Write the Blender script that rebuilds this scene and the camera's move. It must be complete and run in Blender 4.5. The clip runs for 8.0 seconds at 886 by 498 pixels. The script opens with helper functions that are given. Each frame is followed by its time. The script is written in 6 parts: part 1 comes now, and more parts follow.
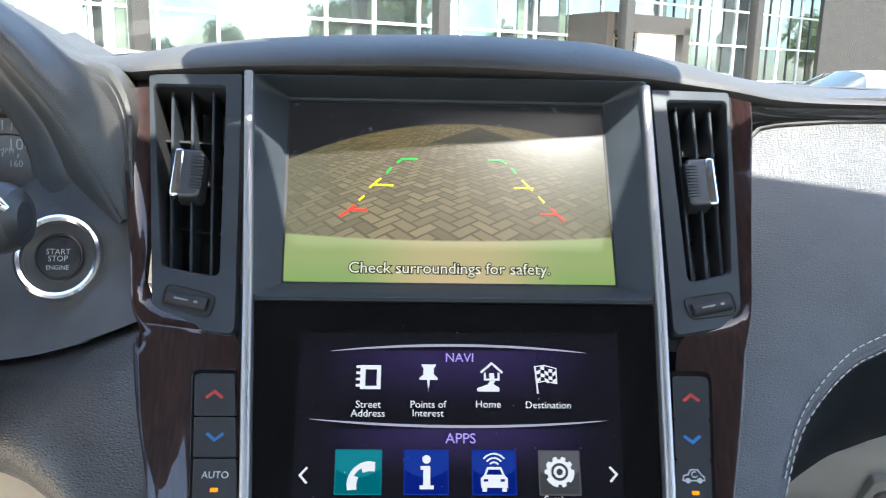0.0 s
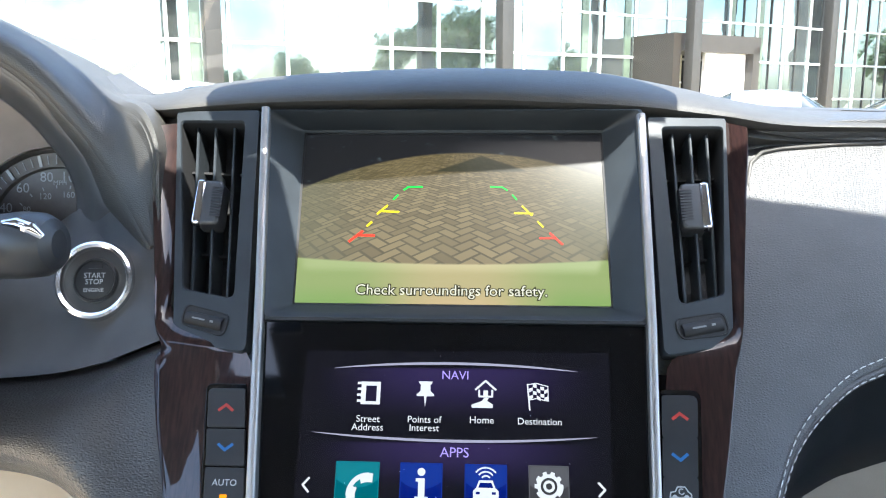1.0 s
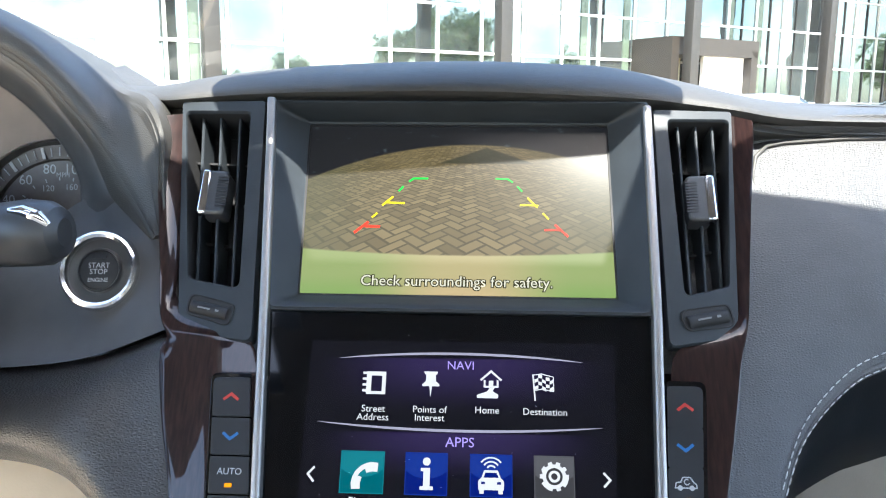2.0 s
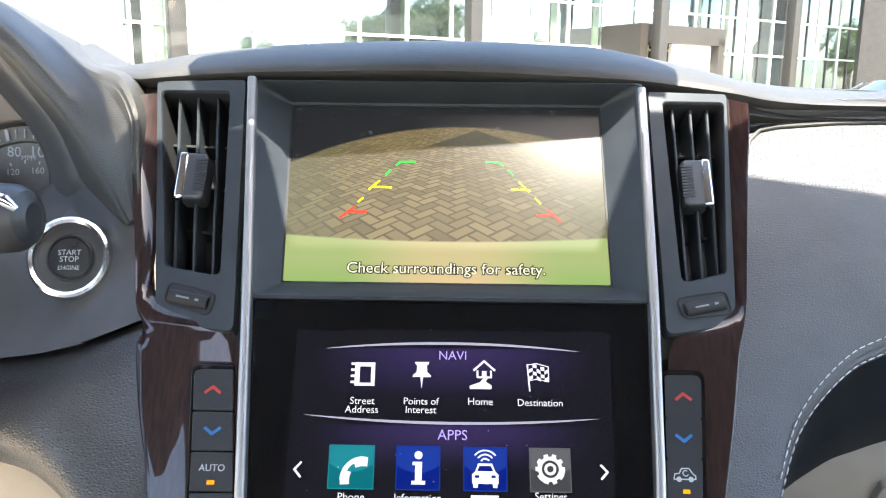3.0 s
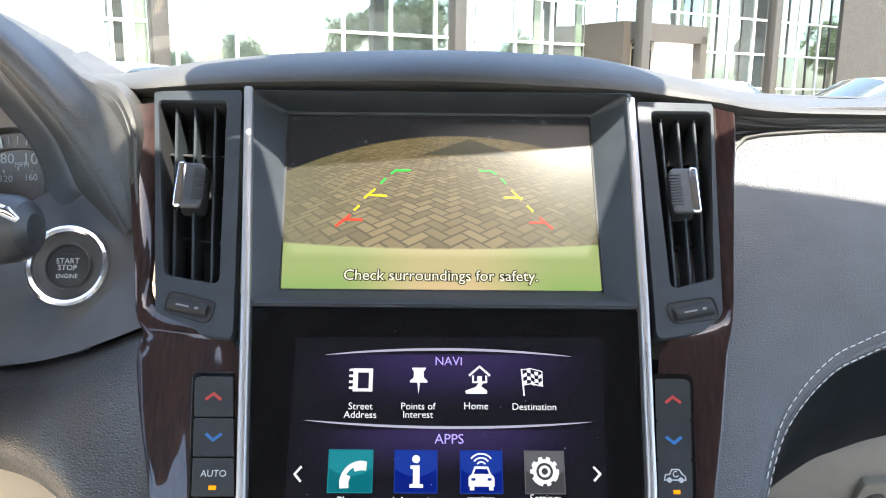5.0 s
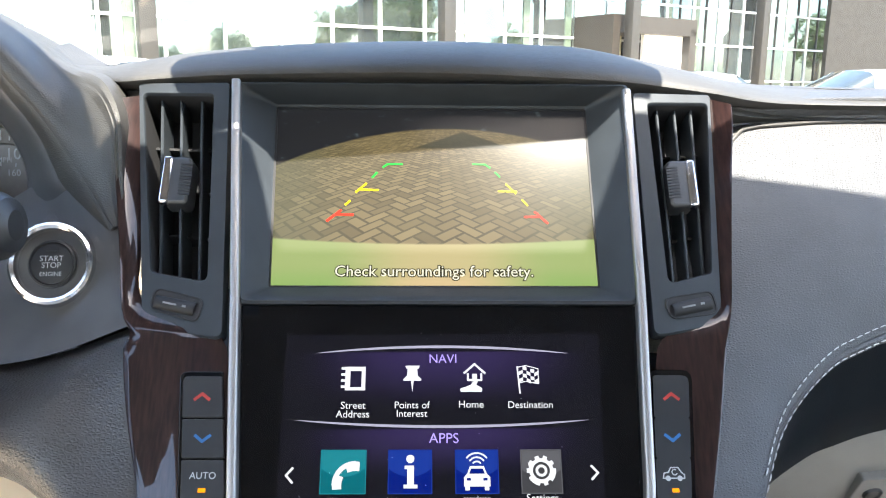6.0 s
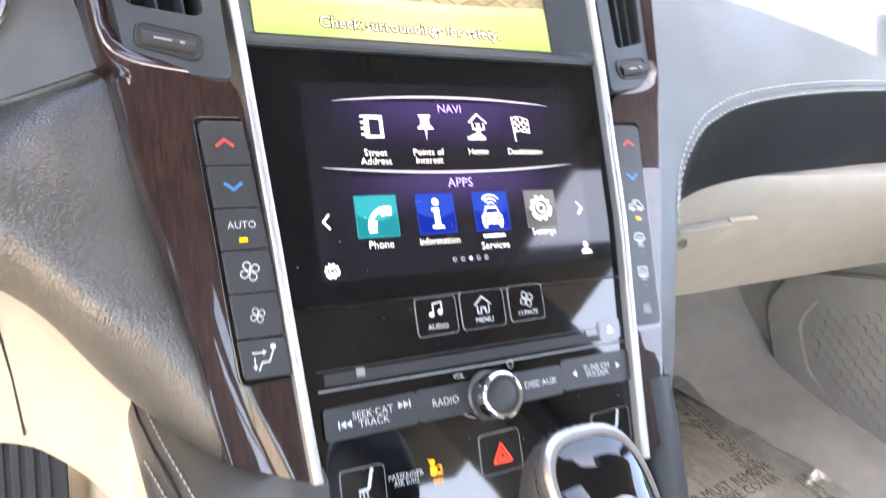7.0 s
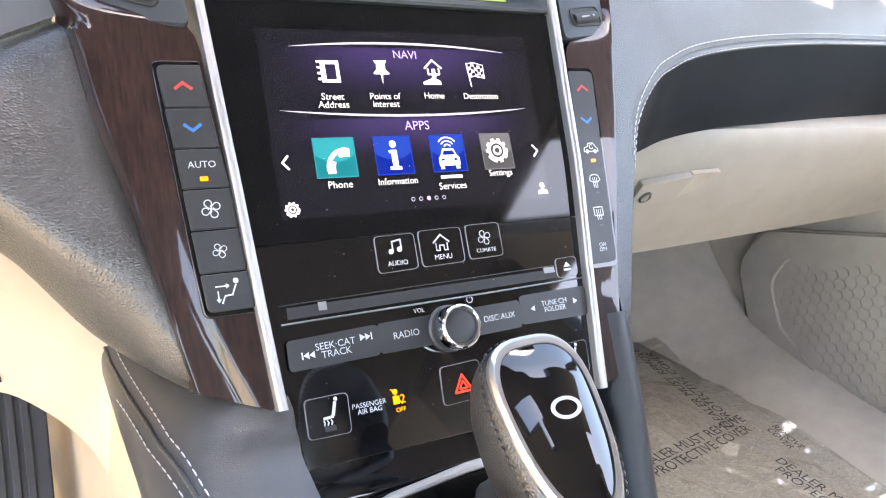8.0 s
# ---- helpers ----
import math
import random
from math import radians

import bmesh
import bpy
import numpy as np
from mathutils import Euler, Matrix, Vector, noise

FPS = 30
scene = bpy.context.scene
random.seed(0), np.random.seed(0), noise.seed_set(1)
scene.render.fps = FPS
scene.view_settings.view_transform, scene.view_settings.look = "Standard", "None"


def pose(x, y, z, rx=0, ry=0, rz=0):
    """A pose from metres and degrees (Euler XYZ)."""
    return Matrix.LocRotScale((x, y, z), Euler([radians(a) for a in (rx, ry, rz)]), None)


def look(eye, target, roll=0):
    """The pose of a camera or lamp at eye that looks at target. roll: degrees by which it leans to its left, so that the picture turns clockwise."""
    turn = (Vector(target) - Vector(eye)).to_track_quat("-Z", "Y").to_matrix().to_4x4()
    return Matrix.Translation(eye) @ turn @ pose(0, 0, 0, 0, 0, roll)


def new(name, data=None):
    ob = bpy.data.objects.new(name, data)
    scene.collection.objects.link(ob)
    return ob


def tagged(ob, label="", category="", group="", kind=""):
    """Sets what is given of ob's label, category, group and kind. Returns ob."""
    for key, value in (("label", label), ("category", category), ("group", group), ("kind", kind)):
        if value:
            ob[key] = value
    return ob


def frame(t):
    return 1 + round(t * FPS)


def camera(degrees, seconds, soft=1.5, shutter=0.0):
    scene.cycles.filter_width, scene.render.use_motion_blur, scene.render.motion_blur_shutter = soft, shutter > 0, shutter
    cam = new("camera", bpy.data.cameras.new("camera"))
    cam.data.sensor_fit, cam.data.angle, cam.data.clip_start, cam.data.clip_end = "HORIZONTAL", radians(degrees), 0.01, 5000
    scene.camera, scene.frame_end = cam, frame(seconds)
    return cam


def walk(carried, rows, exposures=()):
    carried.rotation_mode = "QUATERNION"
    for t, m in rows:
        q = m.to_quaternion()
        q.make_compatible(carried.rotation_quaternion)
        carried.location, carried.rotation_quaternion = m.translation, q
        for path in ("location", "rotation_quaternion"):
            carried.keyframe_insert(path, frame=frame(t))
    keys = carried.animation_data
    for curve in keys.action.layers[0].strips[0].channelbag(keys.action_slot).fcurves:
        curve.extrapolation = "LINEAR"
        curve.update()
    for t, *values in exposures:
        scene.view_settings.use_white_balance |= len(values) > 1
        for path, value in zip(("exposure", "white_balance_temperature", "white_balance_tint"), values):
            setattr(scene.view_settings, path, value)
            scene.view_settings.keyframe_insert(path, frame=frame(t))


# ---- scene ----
cam = camera(59.0, 8.0, 1.1, 0.5)
PATH = [
    (0, (-0.018, -0.026, 1.101), (0.042, 1.929, 0.682), 1.1),
    (0.5, (0.006, -0.041, 1.103), (-0.006, 1.92, 0.713), 0.6),
    (1, (0.018, -0.047, 1.105), (-0.091, 1.917, 0.746), -0.1),
    (1.5, (0.016, -0.049, 1.103), (-0.091, 1.917, 0.749), 0.2),
    (2.8, (0.005, -0.04, 1.095), (-0.067, 1.926, 0.731), -0.1),
    (3, (0.002, -0.034, 1.096), (-0.023, 1.928, 0.708), 0.6),
    (3.5, (0.001, -0.038, 1.102), (-0.003, 1.924, 0.714), 0.4),
    (4, (-0.001, -0.041, 1.103), (0.016, 1.921, 0.711), 0.6),
    (4.5, (-0.003, -0.042, 1.103), (0.006, 1.919, 0.71), 0.7),
    (6, (-0.005, -0.033, 1.102), (0.033, 1.925, 0.693), 0.4),
    (6.2, (-0.027, -0.018, 1.096), (0.115, 1.922, 0.631), 2.5),
    (6.5, (-0.111, 0.029, 1.063), (0.608, 1.801, 0.476), 7.0),
    (6.7, (-0.158, 0.025, 1.044), (0.725, 1.695, 0.388), 8.2),
    (7, (-0.196, -0.013, 1.033), (0.743, 1.624, 0.369), 6.7),
    (7.2, (-0.2, -0.027, 1.028), (0.764, 1.583, 0.336), 6.7),
    (7.5, (-0.192, -0.036, 1.016), (0.773, 1.576, 0.331), 5.9),
    (8, (-0.191, -0.04, 1.016), (0.771, 1.572, 0.325), 5.5),
]
walk(cam, [(t, look(eye, target, roll)) for t, eye, target, roll in PATH], ((0, 2.74, 6150, 7), (0.5, 2.92, 6150, 7), (1.7, 2.8, 6150, 7), (2.8, 3.12, 6600, 9), (4.5, 3.05, 6600, 9), (5.9, 3.05, 6600, 9), (6.5, 3.27, 6500, 9), (7, 4.27, 7250, 13), (8, 4.14, 7300, 13)))

# ---------------------------------------------------------------- light
world = bpy.data.worlds.new("sky")
scene.world = world
world.use_nodes = True
wn = world.node_tree.nodes
sky = wn.new("ShaderNodeTexSky")
sky.sky_type = "NISHITA"
sky.sun_disc = False
SUN_WAY = Vector((0.18, -0.45, 0.87)).normalized()      # towards the sun: high, behind the car
sky.sun_elevation = math.asin(SUN_WAY.z)
sky.sun_rotation = math.atan2(SUN_WAY.x, SUN_WAY.y)
sky.air_density, sky.dust_density = 1.0, 2.0
world.node_tree.links.new(sky.outputs[0], wn["Background"].inputs[0])
wn["Background"].inputs[1].default_value = 0.15
sun = new("sun", bpy.data.lights.new("sun", "SUN"))
sun.data.energy, sun.data.angle, sun.data.color = 3.8, radians(0.6), (1.0, 0.95, 0.86)
sun.matrix_world = look(SUN_WAY * 30, (0, 0, 0))

# ---------------------------------------------------------------- materials


def material(name, colour, rough=0.5, metal=0.0, coat=0.0, vary=0.15, scale=40.0, bump=0.0, bump_scale=300.0,
             kind="noise", coat_rough=0.03, spec=0.5, second=None, stretch=(1, 1, 1), scale2=6.0):
    """A surface with two scales of colour variation and a fine relief, in metres of the world."""
    m = bpy.data.materials.new(name)
    m.use_nodes = True
    nt = m.node_tree
    b = nt.nodes["Principled BSDF"]
    b.inputs["Roughness"].default_value = rough
    b.inputs["Metallic"].default_value = metal
    b.inputs["Coat Weight"].default_value = coat
    b.inputs["Coat Roughness"].default_value = coat_rough
    b.inputs["Specular IOR Level"].default_value = spec
    geo = nt.nodes.new("ShaderNodeNewGeometry")
    mp = nt.nodes.new("ShaderNodeMapping")
    mp.inputs["Scale"].default_value = stretch
    nt.links.new(geo.outputs["Position"], mp.inputs[0])
    n1 = nt.nodes.new("ShaderNodeTexNoise")
    n1.inputs["Scale"].default_value = scale
    n1.inputs["Detail"].default_value = 5
    nt.links.new(mp.outputs[0], n1.inputs["Vector"])
    ramp = nt.nodes.new("ShaderNodeMix")
    ramp.data_type = "RGBA"
    c2 = second or [c * (1 - vary) for c in colour]
    ramp.inputs["A"].default_value = (*c2, 1)
    ramp.inputs["B"].default_value = (*[min(1, c * (1 + (0 if second else vary))) for c in colour], 1)
    st = nt.nodes.new("ShaderNodeMapRange")
    st.inputs["From Min"].default_value, st.inputs["From Max"].default_value = 0.32, 0.68
    nt.links.new(n1.outputs["Fac"], st.inputs["Value"])
    nt.links.new(st.outputs[0], ramp.inputs["Factor"])
    col = ramp.outputs["Result"]
    n2 = nt.nodes.new("ShaderNodeTexNoise")
    n2.inputs["Scale"].default_value = scale2
    n2.inputs["Detail"].default_value = 3
    nt.links.new(geo.outputs["Position"], n2.inputs["Vector"])
    mr = nt.nodes.new("ShaderNodeMapRange")
    mr.inputs["From Min"].default_value, mr.inputs["From Max"].default_value = 0.3, 0.7
    mr.inputs["To Min"].default_value, mr.inputs["To Max"].default_value = rough * 0.85, min(1, rough * 1.15)
    nt.links.new(n2.outputs["Fac"], mr.inputs["Value"])
    nt.links.new(mr.outputs[0], b.inputs["Roughness"])
    nt.links.new(col, b.inputs["Base Color"])
    if bump:
        if kind == "grain":
            t = nt.nodes.new("ShaderNodeTexVoronoi")
            t.feature = "DISTANCE_TO_EDGE"
            t.inputs["Scale"].default_value = bump_scale
            t.inputs["Randomness"].default_value = 0.9
            nt.links.new(mp.outputs[0], t.inputs["Vector"])
            clip = nt.nodes.new("ShaderNodeMapRange")
            clip.interpolation_type = "SMOOTHSTEP"
            clip.inputs["From Max"].default_value = 0.45
            nt.links.new(t.outputs["Distance"], clip.inputs["Value"])
            height = clip.outputs[0]
        else:
            t = nt.nodes.new("ShaderNodeTexNoise")
            t.inputs["Scale"].default_value = bump_scale
            t.inputs["Detail"].default_value = 4
            nt.links.new(mp.outputs[0], t.inputs["Vector"])
            height = t.outputs["Fac"]
        bp = nt.nodes.new("ShaderNodeBump")
        bp.inputs["Strength"].default_value = bump
        bp.inputs["Distance"].default_value = 0.0006
        nt.links.new(height, bp.inputs["Height"])
        nt.links.new(bp.outputs[0], b.inputs["Normal"])
    return m


LIT = 0.178        # the displays against the daylight


def glow(name, colour, strength=1.0):
    """Lit graphics of a display or a back-lit symbol."""
    m = bpy.data.materials.new(name)
    m.use_nodes = True
    b = m.node_tree.nodes["Principled BSDF"]
    b.inputs["Base Color"].default_value = (*[c * 0.15 for c in colour], 1)
    b.inputs["Roughness"].default_value = 0.15
    b.inputs["Specular IOR Level"].default_value = 0.2
    b.inputs["Emission Color"].default_value = (*colour, 1)
    b.inputs["Emission Strength"].default_value = strength * LIT
    return m


def sheet_glass(name, tint=(1, 1, 1), gloss=0.06, rough=0.02, crumple=0.0):
    m = bpy.data.materials.new(name)
    m.use_nodes = True
    nt = m.node_tree
    nt.nodes.remove(nt.nodes["Principled BSDF"])
    tr = nt.nodes.new("ShaderNodeBsdfTransparent")
    tr.inputs[0].default_value = (*tint, 1)
    gl = nt.nodes.new("ShaderNodeBsdfGlossy")
    gl.inputs["Roughness"].default_value = rough
    mx = nt.nodes.new("ShaderNodeMixShader")
    lw = nt.nodes.new("ShaderNodeLayerWeight")
    lw.inputs[0].default_value = 0.5
    pw = nt.nodes.new("ShaderNodeMath")
    pw.operation = "POWER"
    pw.inputs[1].default_value = 4.0
    sc = nt.nodes.new("ShaderNodeMath")
    sc.operation = "MULTIPLY_ADD"
    sc.inputs[1].default_value, sc.inputs[2].default_value = 0.4, gloss
    if crumple:
        geo = nt.nodes.new("ShaderNodeNewGeometry")
        cr = nt.nodes.new("ShaderNodeTexVoronoi")
        cr.feature = "DISTANCE_TO_EDGE"
        cr.inputs["Scale"].default_value = 22
        nz = nt.nodes.new("ShaderNodeTexNoise")
        nz.inputs["Scale"].default_value = 30
        sm = nt.nodes.new("ShaderNodeMath")
        sm.operation = "ADD"
        bp = nt.nodes.new("ShaderNodeBump")
        bp.inputs["Strength"].default_value = 1.0
        bp.inputs["Distance"].default_value = crumple
        nt.links.new(geo.outputs["Position"], cr.inputs["Vector"])
        nt.links.new(geo.outputs["Position"], nz.inputs["Vector"])
        nt.links.new(cr.outputs["Distance"], sm.inputs[0])
        nt.links.new(nz.outputs["Fac"], sm.inputs[1])
        nt.links.new(sm.outputs[0], bp.inputs["Height"])
        nt.links.new(bp.outputs[0], gl.inputs["Normal"])
        nt.links.new(bp.outputs[0], lw.inputs["Normal"])
    nt.links.new(lw.outputs["Facing"], pw.inputs[0])
    nt.links.new(pw.outputs[0], sc.inputs[0])
    nt.links.new(sc.outputs[0], mx.inputs[0])
    nt.links.new(tr.outputs[0], mx.inputs[1])
    nt.links.new(gl.outputs[0], mx.inputs[2])
    nt.links.new(mx.outputs[0], nt.nodes["Material Output"].inputs[0])
    return m


PAD_LEATHER = material("black_pad_leather", (0.038, 0.039, 0.0405), 0.47, spec=0.66, vary=0.15, bump=0.46, bump_scale=800, kind="grain", stretch=(0.65, 1, 1))
# Smoother pad leather with the shade under the seam put into its colour.
SHADED_LEATHER = material("shaded_smooth_leather", (0.004, 0.0065, 0.0092), 0.45, spec=0.14, vary=0.15, bump=0.12, bump_scale=900, kind="grain")
LEATHER = material("black_leather", (0.029, 0.027, 0.025), 0.34, spec=0.75, vary=0.15, bump=0.36, bump_scale=640, kind="grain", stretch=(0.65, 1, 1))
PAD = material("grained_dash_skin", (0.044, 0.042, 0.038), 0.50, spec=0.5, vary=0.12, bump=0.24, bump_scale=800, kind="grain", stretch=(0.7, 1, 1))
CONSOLE_LEATHER = material("smooth_console_leather", (0.037, 0.0355, 0.034), 0.42, spec=0.6, vary=0.15, bump=0.10, bump_scale=900, kind="grain")
EDGE_LEATHER = material("dark_console_edge", (0.015, 0.0165, 0.019), 0.42, spec=0.45, vary=0.15, bump=0.10, bump_scale=900, kind="grain")
DASH_PLASTIC = material("satin_dash_plastic", (0.064, 0.064, 0.065), 0.45, spec=0.6, bump=0.15, bump_scale=1500)
PLASTIC = material("black_plastic", (0.030, 0.031, 0.033), 0.42, spec=0.6, bump=0.15, bump_scale=1500)
BEZEL = material("slate_plastic", (0.026, 0.031, 0.036), 0.46, spec=0.28, bump=0.12, bump_scale=1800)
MATT = material("matt_black", (0.010, 0.010, 0.011), 0.7, vary=0.1)
GLOSS = material("piano_black", (0.003, 0.003, 0.0035), 0.04, coat=0.0, vary=0.2, scale=60, spec=0.60)
PANEL = material("display_glass_black", (0.003, 0.0032, 0.0038), 0.05, coat=0.0, vary=0.2, scale=60, spec=0.30)
BUTTON = material("soft_black_button", (0.021, 0.022, 0.024), 0.40, spec=0.36, bump=0.1, bump_scale=2000)
CHROME = material("chrome", (0.80, 0.80, 0.82), 0.07, metal=1.0, vary=0.03)
SATIN = material("satin_silver", (0.37, 0.353, 0.335), 0.46, metal=1.0, vary=0.05, bump=0.05, bump_scale=1500)
KNOB_SILVER = material("polished_silver", (0.70, 0.685, 0.67), 0.34, metal=1.0, vary=0.04)
WOOD = material("dark_wood_veneer", (0.027, 0.0128, 0.0112), 0.4, coat=0.8, spec=0.1, scale=60, second=(0.009, 0.0044, 0.0042),
                stretch=(9, 1.2, 1.2), bump=0.03, bump_scale=200, coat_rough=0.02)
BEIGE = material("beige_trim", (0.37, 0.33, 0.277), 0.55, vary=0.06, bump=0.2, bump_scale=700)
TAN = material("tan_trim", (0.50, 0.395, 0.275), 0.5, vary=0.06, bump=0.15, bump_scale=700)
BEIGE_SOFT = material("beige_carpet", (0.385, 0.358, 0.308), 0.9, vary=0.2, scale=300, bump=0.6, bump_scale=900)
HEADLINER = material("headliner_cloth", (0.095, 0.102, 0.112), 0.95, vary=0.08, scale=200, bump=0.2, bump_scale=1200)
THREAD = material("grey_thread", (0.42, 0.42, 0.42), 0.7, vary=0.2, scale=800)
RIM = material("dark_key_rim", (0.17, 0.17, 0.175), 0.4, vary=0.05)
EDGE = material("dark_satin_metal", (0.15, 0.15, 0.155), 0.3, metal=1.0, vary=0.05)
# Both dial colours are lightened and browned for reflections in a missing lens.
DIAL_WALL = material("dial_wall_haze", (0.19, 0.155, 0.135), 0.5, vary=0.1)
DIAL_FACE = material("dial_face_haze", (0.125, 0.110, 0.102), 0.45, vary=0.1, scale=200)
RUBBER = material("ribbed_rubber", (0.02, 0.02, 0.022), 0.6, bump=0.1)
INK = material("print_black", (0.02, 0.02, 0.022), 0.6)
PRINT = material("print_white", (0.43, 0.44, 0.45), 0.5, vary=0.03)
PRINT_DIM = material("print_grey", (0.45, 0.46, 0.48), 0.5, vary=0.03)
RED_PRINT = material("print_red", (0.40, 0.032, 0.024), 0.5)
BLUE_PRINT = material("print_blue", (0.016, 0.12, 0.33), 0.5)
WHITE_LIT = glow("lit_white", (0.92, 0.93, 0.95), 0.66)
LILAC_LIT = glow("lit_lilac", (0.42, 0.33, 0.85), 0.85)
TEAL_LIT = glow("lit_teal", (0.002, 0.125, 0.155), 0.75)
TEAL_TOP = glow("lit_teal_light", (0.012, 0.205, 0.245), 0.75)
BLUE_LIT = glow("lit_blue", (0.002, 0.012, 0.175), 0.75)
BLUE_TOP = glow("lit_blue_light", (0.010, 0.036, 0.27), 0.75)
GREY_LIT = glow("lit_grey", (0.05, 0.05, 0.055), 0.8)
GREY_TOP = glow("lit_grey_light", (0.10, 0.10, 0.11), 0.8)
RULE_LIT = glow("lit_rule", (0.38, 0.37, 0.48), 0.8)
AMBER_LIT = glow("lit_amber", (1.0, 0.34, 0.01), 0.95)
GREEN_LIT = glow("lit_green", (0.02, 0.62, 0.06), 0.9)
YELLOW_LIT = glow("lit_yellow", (0.75, 0.62, 0.02), 0.9)
RED_LIT = glow("lit_red", (0.85, 0.05, 0.03), 0.9)
CAPTION_LIT = glow("lit_caption", (0.80, 0.78, 0.62), 0.8)
CAPTION_EDGE = glow("lit_caption_edge", (0.05, 0.05, 0.03), 0.3)
BLUE_DIM = glow("lit_violet_dim", (0.022, 0.018, 0.05), 0.5)

# ---------------------------------------------------------------- helpers
STACK_TILT = radians(30.3)
STACK = Matrix.Translation((0, 0.31699, 0.91964)) @ Matrix.Rotation(math.pi / 2 - STACK_TILT, 4, "X")
MM = 0.001


def eased(u, v):
    """Design millimetres to true millimetres: the stack narrows a little towards its foot."""
    return (u + 0.037 - 0.00248 * u - 0.00507 * v - 0.0000977 * u * v + 0.0000549 * v * v - 1.59e-7 * v ** 3,
            v - 0.087 - 0.00757 * v - 0.0000776 * v * v - 3.6e-8 * v ** 3)


def at(u, v, n=0.0):
    """A place on the centre stack: millimetres across, up along its slope, and out of it."""
    u, v = eased(u, v)
    return STACK @ Vector((u * MM, v * MM, n * MM))


def set_back(u, v, n, dn):
    return at(u * (1 - dn / 360), v - (v + 39) * dn / 360, n + dn)


def vent_at(u, v, n=0.0):
    """The vents fall back towards their outer edges."""
    return set_back(u, v, n, -0.22 * max(0.0, abs(u) - 118))


def thing(name, label, category, group="", kind="", where=(0, 0, 0)):
    ob = new(name)
    ob.empty_display_size = 0.02
    ob.location = where
    return tagged(ob, label, category, group, kind)


def part(name, bm, mat, parent=None, label="", smooth=True):
    """Links a bmesh in world places as one mesh object under a thing or a part."""
    me = bpy.data.meshes.new(name)
    bmesh.ops.recalc_face_normals(bm, faces=bm.faces)
    bm.to_mesh(me)
    bm.free()
    me.materials.append(mat)
    if smooth:
        me.polygons.foreach_set("use_smooth", [True] * len(me.polygons))
        me.set_sharp_from_angle(angle=radians(35))
        for face in me.polygons:
            if len(face.vertices) > 4:
                face.use_smooth = False
    ob = new(name, me)
    if parent is not None:
        ob.parent = parent
        if parent.parent is None:
            ob.matrix_parent_inverse = Matrix.Translation(-parent.location)
    if label:
        ob["label"] = label
    return ob


def rounded(corners, radius=2.0, seg=4):
    """A polygon with rounded corners; radius may be one number or one for each corner."""
    out = []
    k = len(corners)
    for i in range(k):
        r = radius[i] if isinstance(radius, (list, tuple)) else radius
        p, a, b = Vector(corners[i]), Vector(corners[i - 1]), Vector(corners[(i + 1) % k])
        da, db = (a - p).normalized(), (b - p).normalized()
        half = da.angle(db) / 2
        cut = min(r / math.tan(half), (a - p).length * 0.49, (b - p).length * 0.49)
        for s in range(seg + 1):
            f = s / seg
            q = (p + da * cut) * (1 - f) ** 2 + p * 2 * f * (1 - f) + (p + db * cut) * f * f
            out.append((q.x, q.y))
    return out


def box_of(u0, v0, u1, v1):
    return [(u0, v0), (u1, v0), (u1, v1), (u0, v1)]


def slab(poly, n0, n1, bevel=0.0, place=at, bm=None):
    """An upright prism over a polygon of the stack, its outer edge softened."""
    bm = bm or bmesh.new()
    k = len(poly)
    low = [bm.verts.new(place(u, v, n0)) for u, v in poly]
    if bevel:
        c = Vector((sum(p[0] for p in poly) / k, sum(p[1] for p in poly) / k))
        rings = [low]
        for f in (0, 0.3, 0.7, 1):
            d, h = bevel * (1 - math.cos(f * math.pi / 2)), bevel * math.sin(f * math.pi / 2)
            ring = []
            for i in range(k):
                p, a, b = (Vector(poly[j % k]) for j in (i, i - 1, i + 1))
                e1, e2 = (p - a), (b - p)
                nrm = Vector((0, 0))
                for e in (e1, e2):
                    if e.length > 1e-6:
                        nrm += Vector((e.y, -e.x)).normalized()
                nrm = nrm.normalized() if nrm.length > 1e-6 else (p - c).normalized()
                if nrm.dot(p - c) < 0 and len(poly) <= 8:
                    nrm = -nrm
                q = p - nrm * d
                ring.append(bm.verts.new(place(q.x, q.y, n1 - bevel + h)))
            rings.append(ring)
    else:
        rings = [low, [bm.verts.new(place(u, v, n1)) for u, v in poly]]
    for a, b in zip(rings, rings[1:]):
        for i in range(k):
            bm.faces.new((a[i], a[(i + 1) % k], b[(i + 1) % k], b[i]))
    bm.faces.new(rings[-1])
    bm.faces.new(low[::-1])
    return bm


def loops(rings, close_first=False, close_last=False, bm=None, place=at):
    """Skins closed rings of (u, v, n), all with the same count."""
    bm = bm or bmesh.new()
    vs = [[bm.verts.new(place(*p)) for p in ring] for ring in rings]
    k = len(vs[0])
    for a, b in zip(vs, vs[1:]):
        for i in range(k):
            bm.faces.new((a[i], a[(i + 1) % k], b[(i + 1) % k], b[i]))
    if close_first:
        bm.faces.new(vs[0][::-1])
    if close_last:
        bm.faces.new(vs[-1])
    return bm


def lift(poly, n):
    return [(u, v, n) for u, v in poly]


